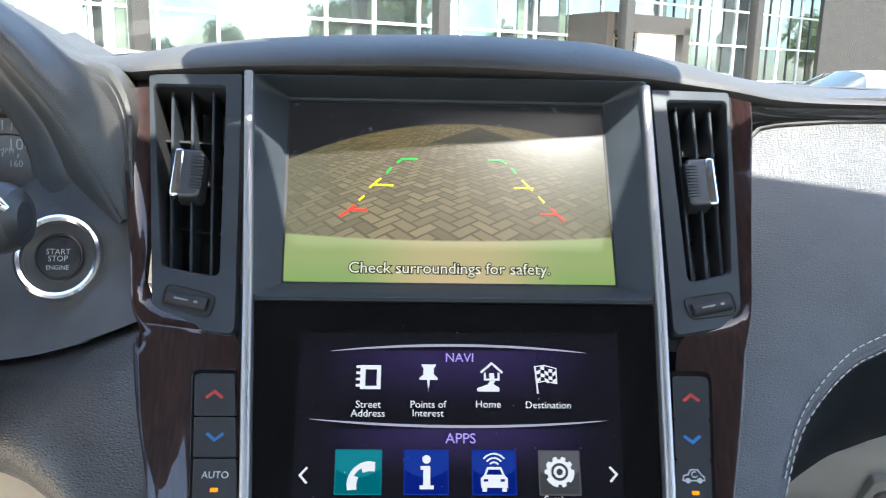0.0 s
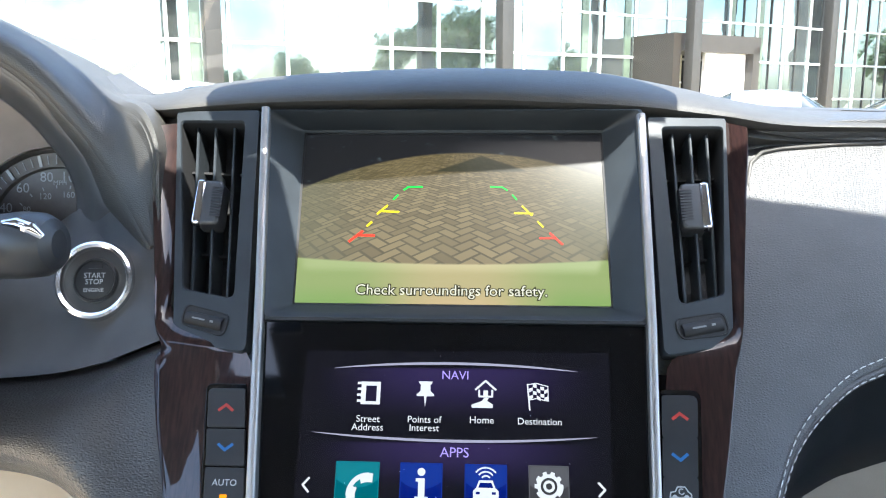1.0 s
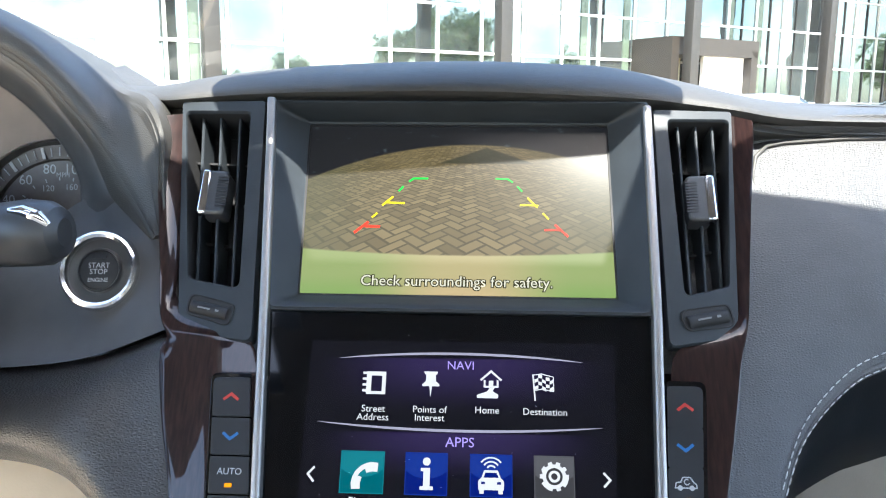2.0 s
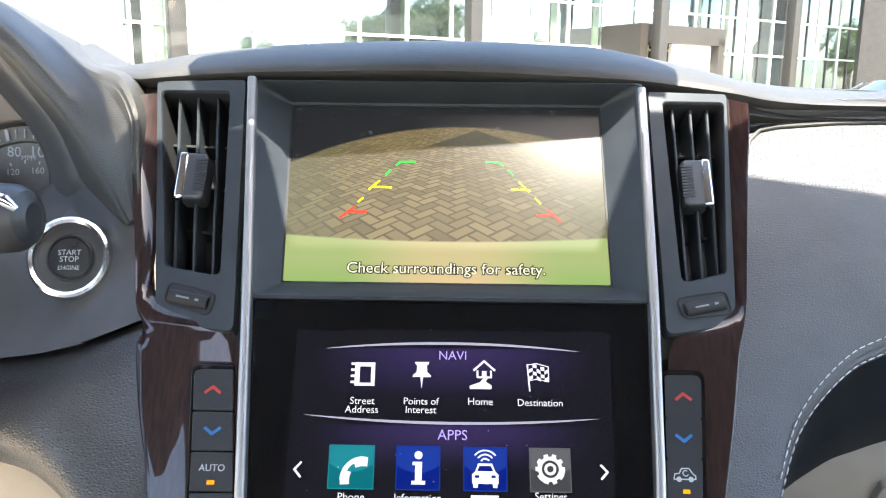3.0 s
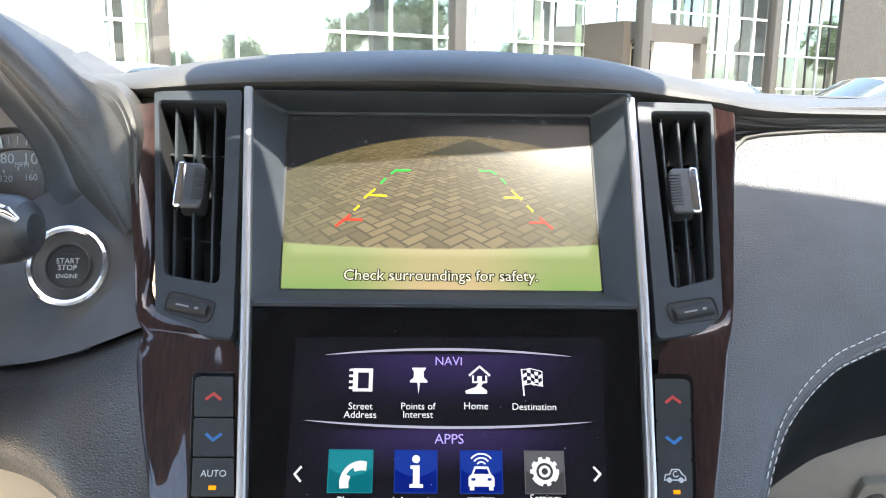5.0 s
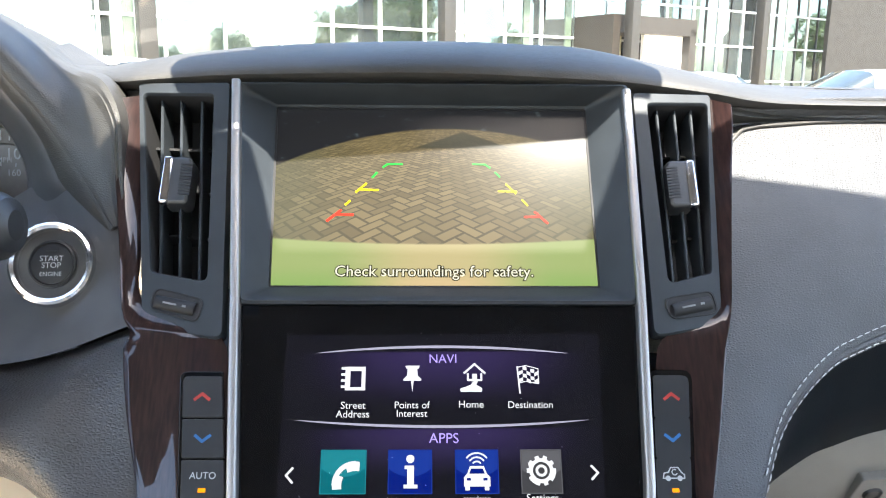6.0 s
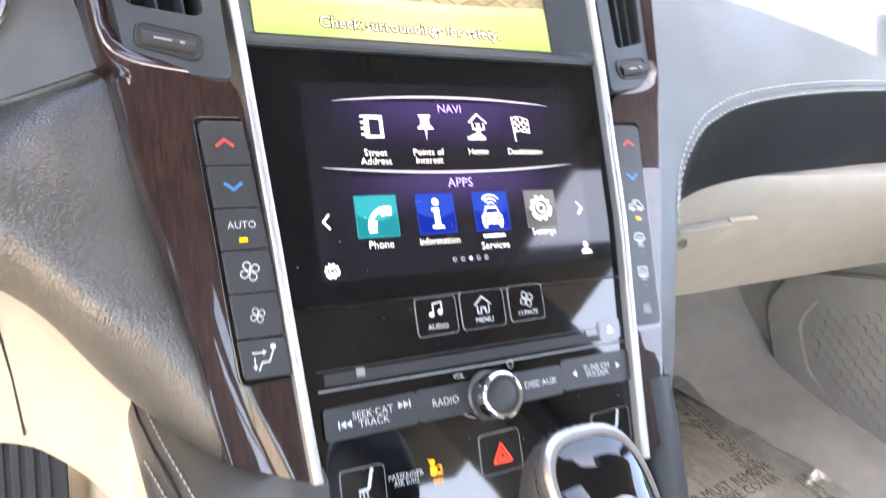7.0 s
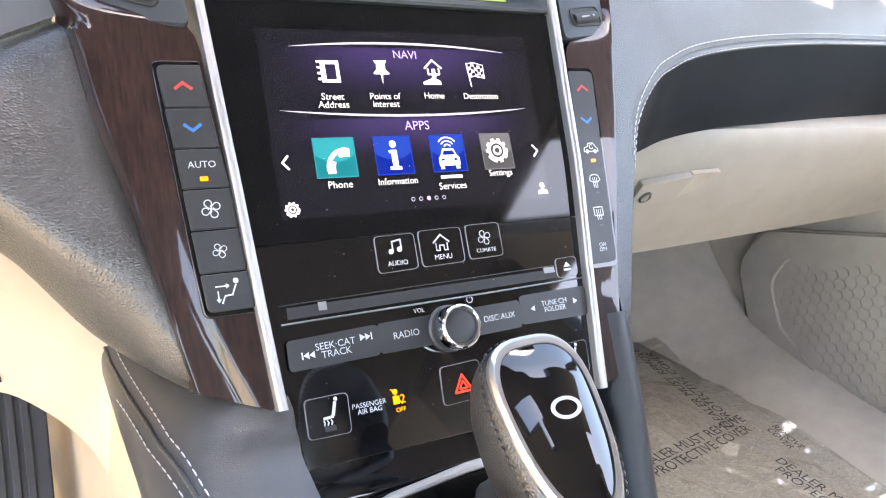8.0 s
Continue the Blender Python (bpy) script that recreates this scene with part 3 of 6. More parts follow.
rows = [[(-0.74, 0.42, 0.942), (-0.40, 0.405, 0.937), (-0.30, 0.392, 0.940), (-0.24, 0.386, 0.946), (-0.205, 0.382, 0.955), (-0.182, 0.378, 0.964), (-0.160, 0.374, 0.9735)],
        [(-0.74, 0.39, 0.938), (-0.40, 0.376, 0.932), (-0.30, 0.362, 0.935), (-0.24, 0.354, 0.940), (-0.205, 0.352, 0.946), (-0.181, 0.361, 0.957), (-0.157, 0.360, 0.966)],
        [(-0.74, 0.378, 0.920), (-0.40, 0.366, 0.918), (-0.30, 0.350, 0.918), (-0.24, 0.340, 0.919), (-0.205, 0.331, 0.920), (-0.176, 0.332, 0.918), (-0.147, 0.332, 0.920)],
        [(-0.74, 0.388, 0.906), (-0.40, 0.378, 0.904), (-0.30, 0.363, 0.902), (-0.238, 0.354, 0.900), (-0.200, 0.333, 0.894), (-0.169, 0.307, 0.880), (-0.138, 0.296, 0.872)],
        [(-0.74, 0.405, 0.895), (-0.40, 0.400, 0.893), (-0.30, 0.390, 0.889), (-0.237, 0.382, 0.884), (-0.195, 0.362, 0.867), (-0.160, 0.337, 0.829), (-0.124, 0.276, 0.8235)],
        [(-0.74, 0.45, 0.900), (-0.40, 0.44, 0.897), (-0.30, 0.43, 0.895), (-0.225, 0.43, 0.889), (-0.178, 0.41, 0.870), (-0.146, 0.385, 0.832), (-0.116, 0.310, 0.8185)]]
rows = [row + [(row[-1][0] + 0.012, row[-1][1] + 0.014, row[-1][2] + 0.002)] for row in rows]       # its edge tucks under the veneer
part("knee_bolster", skin(smooth_rows(rows, 5), 0.01, (0, 1, 0)), LEATHER, dashboard, "soft black leather bolster beside the driver's knee")

rows = [[(-0.74, 0.43, 0.91), (-0.40, 0.42, 0.91), (-0.28, 0.41, 0.905), (-0.235, 0.405, 0.90), (-0.205, 0.398, 0.89), (-0.182, 0.392, 0.872), (-0.165, 0.385, 0.845), (-0.151, 0.380, 0.815), (-0.146, 0.372, 0.795)],
        [(-0.74, 0.415, 0.86), (-0.40, 0.405, 0.86), (-0.28, 0.392, 0.86), (-0.235, 0.386, 0.855), (-0.205, 0.384, 0.845), (-0.182, 0.382, 0.828), (-0.166, 0.378, 0.805), (-0.153, 0.374, 0.785), (-0.147, 0.366, 0.770)],
        [(-0.74, 0.412, 0.80), (-0.40, 0.402, 0.80), (-0.28, 0.390, 0.796), (-0.235, 0.385, 0.792), (-0.205, 0.384, 0.786), (-0.186, 0.382, 0.773), (-0.168, 0.380, 0.752), (-0.155, 0.376, 0.728), (-0.149, 0.366, 0.705)],
        [(-0.74, 0.418, 0.792), (-0.40, 0.408, 0.792), (-0.28, 0.396, 0.788), (-0.235, 0.391, 0.784), (-0.205, 0.390, 0.778), (-0.186, 0.388, 0.765), (-0.168, 0.386, 0.744), (-0.155, 0.382, 0.720), (-0.149, 0.372, 0.697)]]
part("lower_trim_panel", skin(smooth_rows(rows, 4), 0.006, (0, 1, 0.2)), TAN, dashboard, "smooth beige lower panel under the bolster")
part("panel_joint", tube([(-0.2165, 0.384, 0.890), (-0.2125, 0.3835, 0.860), (-0.206, 0.3832, 0.820), (-0.2025, 0.3828, 0.786)], 0.0007, 6), MATT, dashboard, "dark joint in the beige panel")
rows = [[(x, 0.43, z), (x, 0.62, z - 0.015), (x, 0.97, 0.83)] for x, z in ((-0.74, 0.90), (-0.40, 0.90), (-0.225, 0.888), (-0.17, 0.870))]
part("driver_under_panel", skin(rows, 0.008, (0, 0, 1)), MATT, dashboard, "matt black panel under the dashboard")
rows = [[(x, 0.525, 0.770), (x, 0.70, 0.755), (x, 0.975, 0.74)] for x in (0.10, 0.40, 0.72)]
part("passenger_under_panel", skin(rows, 0.008, (0, 0, 1)), MATT, dashboard, "matt black panel under the glove box")

# instrument hood: a padded arch over the dials, and the plastic surround set into it behind a groove
HOOD = [((-0.74, 0.53, 1.16), (-0.74, 0.455, 1.140), (-0.74, 0.446, 1.125)), ((-0.60, 0.53, 1.20), (-0.58, 0.455, 1.176), (-0.57, 0.446, 1.160)),
        ((-0.48, 0.53, 1.206), (-0.45, 0.455, 1.184), (-0.44, 0.446, 1.168)), ((-0.40, 0.53, 1.194), (-0.365, 0.455, 1.176), (-0.36, 0.446, 1.160)),
        ((-0.343, 0.53, 1.170), (-0.308, 0.455, 1.158), (-0.304, 0.446, 1.142)), ((-0.302, 0.53, 1.150), (-0.272, 0.450, 1.139), (-0.270, 0.442, 1.122)),
        ((-0.262, 0.50, 1.131), (-0.241, 0.440, 1.112), (-0.248, 0.438, 1.097)), ((-0.226, 0.470, 1.1125), (-0.219, 0.430, 1.089), (-0.232, 0.434, 1.077)),
        ((-0.190, 0.432, 1.1055), (-0.198, 0.418, 1.072), (-0.223, 0.430, 1.060)), ((-0.175, 0.416, 1.085), (-0.186, 0.408, 1.059), (-0.216, 0.426, 1.047)),
        ((-0.173, 0.408, 1.060), (-0.181, 0.402, 1.045), (-0.203, 0.418, 1.0365)), ((-0.170, 0.397, 1.026), (-0.175, 0.396, 1.0255), (-0.182, 0.402, 1.0235))]
rows = []
for (xo, yo, zo), (xc, yc, zc), (xg, yg, zg) in HOOD:
    rows.append([(xo - 0.02, yo + 0.12, zo - 0.012), (xo, yo, zo), ((xo + xc) / 2, (yo + yc) / 2 - 0.004, (zo + zc) / 2 + 0.003), (xc, yc, zc),
                 ((xc + xg) / 2, (yc + yg) / 2 - 0.004, (zc + zg) / 2), (xg, yg, zg), (xg - 0.0015, yg + 0.003, zg - 0.001), (xg - 0.002, yg + 0.014, zg)])
part("instrument_hood", skin(smooth_rows(rows, 4), 0.004, (-0.5, 0.3, -0.5)), PAD, dashboard, "padded black hood over the dials")
INN = [(-0.74, 1.09), (-0.56, 1.135), (-0.44, 1.146), (-0.365, 1.139), (-0.318, 1.122), (-0.290, 1.103), (-0.273, 1.084), (-0.263, 1.069), (-0.257, 1.052), (-0.257, 1.036), (-0.262, 1.020), (-0.276, 1.000)]
GROOVE = [h[2] for h in HOOD[:10]] + [(-0.212, 0.430, 1.036), (-0.225, 0.425, 1.015)]
rows = []
for (xg, yg, zg), (xi, zi) in zip(GROOVE, INN):
    rows.append([(xg + 0.001, yg + 0.014, zg + 0.001), (xg - 0.001, yg + 0.005, zg - 0.002), (xg * 0.6 + xi * 0.4, yg * 0.6 + 0.466 * 0.4 - 0.002, zg * 0.6 + zi * 0.4), (xi, 0.466, zi),
                 (xi - 0.002, 0.474, zi - 0.001), (xi - 0.004, 0.54, zi - 0.002), (xi - 0.004, 0.58, zi - 0.002)])
part("cluster_surround", skin(smooth_rows(rows, 4), 0.003, (-0.5, 0.3, -0.5)), DASH_PLASTIC, dashboard, "satin black plastic surround of the dials")
rows = [[(x - 0.004, 0.578, z + 0.004), (x - 0.004, 0.582, 0.99), (x - 0.004, 0.585, 0.94)] for x, z in INN]
part("cluster_wall", skin(rows, 0.006, (0, 1, 0)), DIAL_WALL, dashboard, "wall behind the dials, browned for lens haze")

# ---------------------------------------------------------------- centre stack trims
STRIP_L = [(218, -113.5), (84, -102.3), (-14.6, -95.2), (-115, -89.5), (-170, -86)]
STRIP_R = [(213, 107), (84, 104), (-13, 99.3), (-138, 84.5), (-170, 82)]


def silver_strip(table, s, top, bottom):
    ob = thing("trim_strip", "satin silver strip along the centre stack edge", "trim strip", "silver strips", where=at(0, bottom, 0))
    rows = []
    k = 24
    for i in range(k + 1):
        v = top + (bottom - top) * i / k
        u = lerp(table, v)
        rows.append([at(u + s * a, v, n) for a, n in ((0.0, -14), (0.0, 4.4), (0.5, 5.6), (1.4, 6.2), (3.6, 6.2), (4.6, 5.6), (5.1, 4.4), (5.1, -14))])
    part("strip", skin(rows, 0), SATIN, ob)
    return ob


silver_strip(STRIP_L, -1, 217, -118)
silver_strip(STRIP_R, 1, 212, -140)


KEYS_OUT = [(62, -131.0), (46, -129.0), (5, -125.2), (-33, -122.4), (-72, -119.0), (-86, -108.0), (-118, -101.0)]


def wood_trim(rows, label):
    ob = thing("wood_trim", label, "trim panel", "wood trims", where=at(rows[-1][0], rows[-1][1], 0))
    out = []
    for ui, vi, uo, vo, no in rows:
        du, dv = uo - ui, vo - vi
        back = -0.22 * max(0.0, abs(ui) - 118) - 1.0
        line = []
        profile = ((0, 2.2), (0.2, 2.6), (0.4, 2.7), (0.6, 2.4), (0.78, 1.6), (0.90, 0.2), (0.96, no * 0.3), (1.0, no), (1.01, no - 16))
        if uo < 0 and vi < 65:                # the driver's rises in a hollow curve to the keys
            k = (lerp(KEYS_OUT, vi) - ui) / du
            deep = lerp([(60, 0.25), (0, 0.45), (-35, 0.9), (-80, 1.15), (-118, 1.15)], vi)
            profile = ((0, 2.2), (k * 0.6, 2.3), (k, 2.3), (k + 0.1, 2.3 - 1.7 * deep), (k + 0.22, 2.3 - 3.4 * deep), ((k + 1.2) / 2, 2.1 - 4.0 * deep), (0.95, 1.9 - 4.3 * deep), (0.99, 1.2 - 4.4 * deep), (1.01, no - 16))
        if uo > 0:                            # the passenger's trim lies flat up to the pad
            profile = ((0, 2.2), (0.2, 2.3), (0.4, 2.3), (0.6, 2.3), (0.8, 2.3), (0.94, 2.2), (0.97, 1.4), (1.0, -4), (1.01, -28))
        for f, n in profile:
            line.append(set_back(ui + du * f, vi + dv * f, n, back * max(0.0, 1 - f * 0.75)))
        out.append(line)
    part("veneer", skin(smooth_rows(out, 3)), WOOD, ob, "glossy reddish-brown veneer")
    return ob


wood_trim([(-170, 206, -190, 204, -13), (-167.5, 188, -186, 186, -14), (-162, 150, -178, 148, -15), (-156.5, 110, -170, 108, -17), (-152.5, 84, -165, 80, -18), (-120, 70, -162, 70, -19),
           (-107, 60, -160, 60, -19), (-104, 30, -154.5, 28, -16), (-101, -5, -146, -5, -11), (-97, -40, -138.6, -40, -5), (-94.5, -80, -131, -80, -3), (-93, -118, -126, -104, -3)],
          "glossy dark wood veneer trim beside the driver's vent")
wood_trim([(157.2, 207, 171, 204, -13), (156.2, 190, 170, 190, -13), (152.2, 150, 164, 150, -13), (148.6, 110, 158.5, 110, -13), (146.8, 84, 155, 84, -13), (125, 70, 152.5, 70, -12),
           (113, 60, 150, 60, -12), (110, 30, 144, 30, -12), (105, -5, 136, -5, -12), (101, -40, 127.5, -40, -12), (97, -80, 117, -80, -12), (92, -138, 105, -134, -12)],
          "glossy dark wood veneer trim beside the passenger pad")

# ---------------------------------------------------------------- air vents


def air_vent(s, outer, opening, label, tab, wheel):
    ob = thing("air_vent", label, "air vent", "dash vents", where=at(outer[3][0], outer[3][1], 0))
    radii_o, radii_i = [2, 3, 4, 16], [3, 3, 4, 4]
    o = rounded(outer, radii_o, 6)
    i = rounded(opening, radii_i, 6)
    def grow(poly, d):
        c = Vector((sum(p[0] for p in poly) / len(poly), sum(p[1] for p in poly) / len(poly)))
        return [(p[0] + (Vector(p) - c).normalized().x * d, p[1] + (Vector(p) - c).normalized().y * d) for p in poly]
    part("housing", loops([lift(o, -6), lift(o, 3.0), lift(grow(o, -1.0), 4.2), lift(grow(i, 1.6), 4.2), lift(grow(i, 1.1), 3.8), lift(grow(i, 0.4), 2.4)], place=vent_at), BEZEL, ob, "slate-grey plastic surround")
    part("opening_wall", loops([lift(grow(i, 0.4), 2.4), lift(i, 1.0), lift(i, -34)], close_last=True, place=vent_at), MATT, ob, "matt black inner walls")
    part("duct", slab(i, -36, -30, place=vent_at), MATT, ob)
    (u0, v0), (u1, v1), (u2, v2), (u3, v3) = opening      # top outer, top inner, bottom inner, bottom outer
    for f, fb in ((0.21, 0.08), (0.49, 0.44), (0.79, 0.80)):
        rows = []
        for j in range(7):
            g = j / 6
            ut, ub = u0 + (u1 - u0) * f, u3 + (u2 - u3) * fb
            vt, vb = v0 + (v1 - v0) * f, v3 + (v2 - v3) * fb
            u, v = ut + (ub - ut) * g, vt + (vb - vt) * g
            w = 0.9
            rows.append([vent_at(u - w, v, -22), vent_at(u - w, v, -3.4), vent_at(u - 0.4, v, -2.6), vent_at(u + 0.4, v, -2.6), vent_at(u + w, v, -3.4), vent_at(u + w, v, -22)])
        part("slat", skin(rows), BEZEL, ob)
    for f in (0.25, 0.5, 0.75):
        ua, va = u0 + (u3 - u0) * f, v0 + (v3 - v0) * f
        ub, vb = u1 + (u2 - u1) * f, v1 + (v2 - v1) * f
        part("rear_blade", slab([(ua, va), (ub, vb), (ub, vb + 1.5), (ua, va + 1.5)], -30, -14, place=vent_at), MATT, ob)
    cu, cv = tab
    knob = part("slider", slab(rounded(box_of(cu - 7.0, cv - 14.2, cu + 7.0, cv + 14.2), 3.5, 4), -8, 5.5, 2.0, place=vent_at), PLASTIC, ob, "black sliding vent tab")
    a, b = (cu + s * 8.9, cu + s * 3.4)
    part("chrome_edge", slab(rounded(box_of(min(a, b), cv - 14.4, max(a, b), cv + 14.4), 2.4, 4), 1.0, 6.6, 1.6, place=vent_at), CHROME, knob, "chrome cap on the tab")
    for k in range(11):
        vv = cv - 9 + k * 1.8
        part("ridge", slab(box_of(cu - s * 4.6 - 3.2, vv, cu - s * 4.6 + 3.2, vv + 0.9), 5.3, 5.95, place=vent_at), BUTTON, knob)
    wu, wv = wheel
    ct, sn = math.cos(radians(11)), s * math.sin(radians(11))
    tilted = lambda u, v, n: vent_at(wu + (u - wu) * ct - (v - wv) * sn, wv + (u - wu) * sn + (v - wv) * ct, n)
    hole = rounded([(wu - 12.5, wv + 6.2), (wu + 12.0, wv + 5.2), (wu + 12.0, wv - 6.5), (wu - 11.5, wv - 4.5)], 3.6, 4)
    part("wheel_slot", loops([lift(grow(hole, 1.4), 4.25), lift(grow(hole, 1.1), 4.9), lift(grow(hole, 0.2), 4.9), lift(hole, 4.4)], close_last=True, place=tilted), MATT, ob)
    rows = []
    for k in range(13):
        a = math.pi * k / 12
        rows.append([tilted(wu + x, wv - 0.6 - 3.8 * math.cos(a), 3.6 + 3.4 * math.sin(a) - (0.35 if abs(x) > 9 else 0)) for x in (-10.5, -9.5, -4, 4, 9, 10.2)])
    wheel_ob = part("thumbwheel", skin(rows), MATT, ob, "knurled black thumbwheel")
    part("mark", slab(box_of(wu - 6, wv - 1.0, wu + 1, wv - 0.1), 6.3, 7.2, place=tilted), RIM, wheel_ob)
    part("mark", slab(box_of(wu + 4, wv - 1.1, wu + 6, wv + 0.1), 6.2, 7.1, place=tilted), RIM, wheel_ob)
    return ob


air_vent(-1, [(-171, 214), (-119.5, 216), (-109.5, 64), (-150.5, 68.5)], [(-167.2, 206), (-128, 206.5), (-120.5, 95.5), (-149.5, 100.5)],
         "slate-framed driver's side vent with three upright slats", (-142, 152.6), (-134.5, 82))
air_vent(1, [(158, 209), (113, 211), (111.5, 65.5), (147.5, 71)], [(155.3, 201.8), (121, 202.5), (122.0, 95), (145.2, 100.6)],
         "slate-framed passenger side vent with three upright slats", (134.5, 152.0), (132.5, 82))

# ---------------------------------------------------------------- upper display
display = thing("upper_display", "recessed navigation display showing the reversing camera view", "display", where=at(0, 84, 0))
SCR = [(-95, 210), (88.5, 210), (89.2, 98.8), (-91.5, 98.8)]
SN = -17.0
lo = rounded([(-117, 217), (111, 217), (104.5, 83.5), (-103, 83.5)], 2, 5)
r1 = rounded([(-116, 216), (110, 216), (103.8, 85), (-102.3, 85)], 4, 5)
r2 = rounded([(-113, 215), (107, 215), (101, 88.5), (-99.5, 88.5)], 6, 5)
r3 = rounded([(-97.2, 212.5), (90.7, 212.5), (91.2, 96.8), (-93.6, 96.8)], 2, 5)
r4 = rounded([(-96.2, 211.2), (89.7, 211.2), (90.4, 97.8), (-92.7, 97.8)], 1.5, 5)
part("bezel", loops([lift(lo, -30), lift(lo, 2.0), lift(r1, 3.0), lift(r2, 0.5), lift(r3, SN + 1.5), lift(r4, SN + 0.8), lift(r4, SN - 3)]), BEZEL, display, "slate plastic bezel sloping to the screen")
part("screen_rim", loops([lift(r4, SN + 0.5), lift(rounded(SCR, 1, 5), SN + 0.5), lift(rounded(SCR, 1, 5), SN - 1.5)]), MATT, display)

# the picture on the screen, drawn in its own coordinates
cam_view = bpy.data.materials.new("reversing_camera_picture")
cam_view.use_nodes = True
nt = cam_view.node_tree


def node(kind, **inputs):
    n = nt.nodes.new(kind)
    for k, v in inputs.items():
        if hasattr(v, "is_output"):
            nt.links.new(v, n.inputs[k.replace("_", " ")])
        else:
            n.inputs[k.replace("_", " ")].default_value = v
    return n


def sums(op, a, b=0.0, c=0.0):
    n = nt.nodes.new("ShaderNodeMath")
    n.operation = op
    for i, v in enumerate((a, b, c)):
        if hasattr(v, "is_output"):
            nt.links.new(v, n.inputs[i])
        else:
            n.inputs[i].default_value = v
    return n.outputs[0]


def ramped(value, lo, hi):
    n = nt.nodes.new("ShaderNodeMapRange")
    n.interpolation_type = "SMOOTHSTEP"
    nt.links.new(value, n.inputs["Value"])
    n.inputs["From Min"].default_value, n.inputs["From Max"].default_value = lo, hi
    return n.outputs[0]


def blend(fac, a, b):
    n = nt.nodes.new("ShaderNodeMix")
    n.data_type = "RGBA"
    for key, v in (("Factor", fac), ("A", a), ("B", b)):
        if hasattr(v, "is_output"):
            nt.links.new(v, n.inputs[key])
        else:
            n.inputs[key].default_value = v if key == "Factor" else (*v, 1)
    return n.outputs["Result"]


uvn = nt.nodes.new("ShaderNodeUVMap")
sep = node("ShaderNodeSeparateXYZ", Vector=uvn.outputs[0])
X, Y = sep.outputs[0], sep.outputs[1]                     # 0 to 1 across and up the picture
dx = sums("SUBTRACT", X, 0.5)
bow = sums("MULTIPLY", sums("MULTIPLY", dx, dx), 0.35)
far = sums("SUBTRACT", sums("SUBTRACT", 1.05, Y), bow)
depth = sums("DIVIDE", 0.42, sums("MAXIMUM", far, 0.03))
gx = sums("MULTIPLY", sums("MULTIPLY", dx, depth), 2.6)
gy = sums("MULTIPLY", depth, 2.3)
ca, sa = math.cos(0.75), math.sin(0.75)
PAVER = 15.5
px = sums("ADD", sums("ADD", sums("MULTIPLY", gx, ca * PAVER), sums("MULTIPLY", gy, sa * PAVER)), 400.0)
py = sums("ADD", sums("SUBTRACT", sums("MULTIPLY", gy, ca * PAVER), sums("MULTIPLY", gx, sa * PAVER)), 400.0)
# herringbone: each paver covers two cells, lying or standing by the diagonal it is on
ci, cj = sums("FLOOR", px), sums("FLOOR", py)
fx, fy = sums("FRACT", px), sums("FRACT", py)
kk = sums("FLOORED_MODULO", sums("SUBTRACT", ci, cj), 4.0)
is0, is1, is2, is3 = (sums("COMPARE", kk, float(q), 0.25) for q in range(4))
joint = sums("MINIMUM", sums("MINIMUM", sums("ADD", fx, is1), sums("ADD", sums("SUBTRACT", 1.0, fx), is0)),
             sums("MINIMUM", sums("ADD", fy, is2), sums("ADD", sums("SUBTRACT", 1.0, fy), is3)))
wn1 = nt.nodes.new("ShaderNodeTexWhiteNoise")
wn1.noise_dimensions = "2D"
nt.links.new(node("ShaderNodeCombineXYZ", X=sums("SUBTRACT", ci, is1), Y=sums("SUBTRACT", cj, is2)).outputs[0], wn1.inputs["Vector"])
paver = blend(wn1.outputs["Value"], (0.115, 0.080, 0.032), (0.30, 0.225, 0.105))
soft = node("ShaderNodeTexNoise", Vector=uvn.outputs[0], Scale=5.0)
stone = blend(ramped(joint, 0.05, 0.16), (0.035, 0.026, 0.010), paver)
stone = blend(sums("MULTIPLY", soft.outputs["Fac"], 0.35), stone, (0.22, 0.19, 0.09))
stone = blend(sums("MULTIPLY", ramped(sums("ABSOLUTE", dx), 0.2, 0.52), 0.6), stone, (0.10, 0.115, 0.065))
off = sums("SUBTRACT", X, 0.55)
edge = sums("SUBTRACT", 0.885, sums("MULTIPLY", sums("MULTIPLY", off, off), 0.73))
road = blend(ramped(node("ShaderNodeTexNoise", Vector=uvn.outputs[0], Scale=22.0, Detail=6.0).outputs["Fac"], 0.62, 0.78), (0.008, 0.009, 0.013), (0.10, 0.13, 0.14))
pic = blend(ramped(sums("SUBTRACT", Y, edge), -0.006, 0.006), stone, road)
# a dark wedge of shade on the paving
wedge = sums("MULTIPLY", ramped(sums("SUBTRACT", Y, 0.765), 0, 0.01), sums("MULTIPLY", ramped(sums("SUBTRACT", sums("SUBTRACT", 0.94, sums("MULTIPLY", sums("ABSOLUTE", sums("SUBTRACT", X, 0.60)), 0.62)), sums("ADD", Y, 0.065)), 0, 0.012), ramped(X, 0.42, 0.44)))
pic = blend(sums("MULTIPLY", wedge, 0.85), pic, (0.02, 0.026, 0.012))
# the car's own bumper along the foot of the picture
foot = sums("SUBTRACT", 0.225, sums("MULTIPLY", sums("MULTIPLY", dx, dx), -0.12))
warm = ramped(sums("ABSOLUTE", sums("SUBTRACT", X, 0.52)), 0.05, 0.36)
bumper = blend(warm, (0.62, 0.47, 0.25), (0.26, 0.40, 0.12))
bumper = blend(sums("MULTIPLY", ramped(Y, 0.0, 0.12), 0.45), bumper, (0.42, 0.44, 0.20))
pic = blend(ramped(sums("SUBTRACT", Y, foot), -0.008, 0.006), bumper, pic)
bs = nt.nodes["Principled BSDF"]
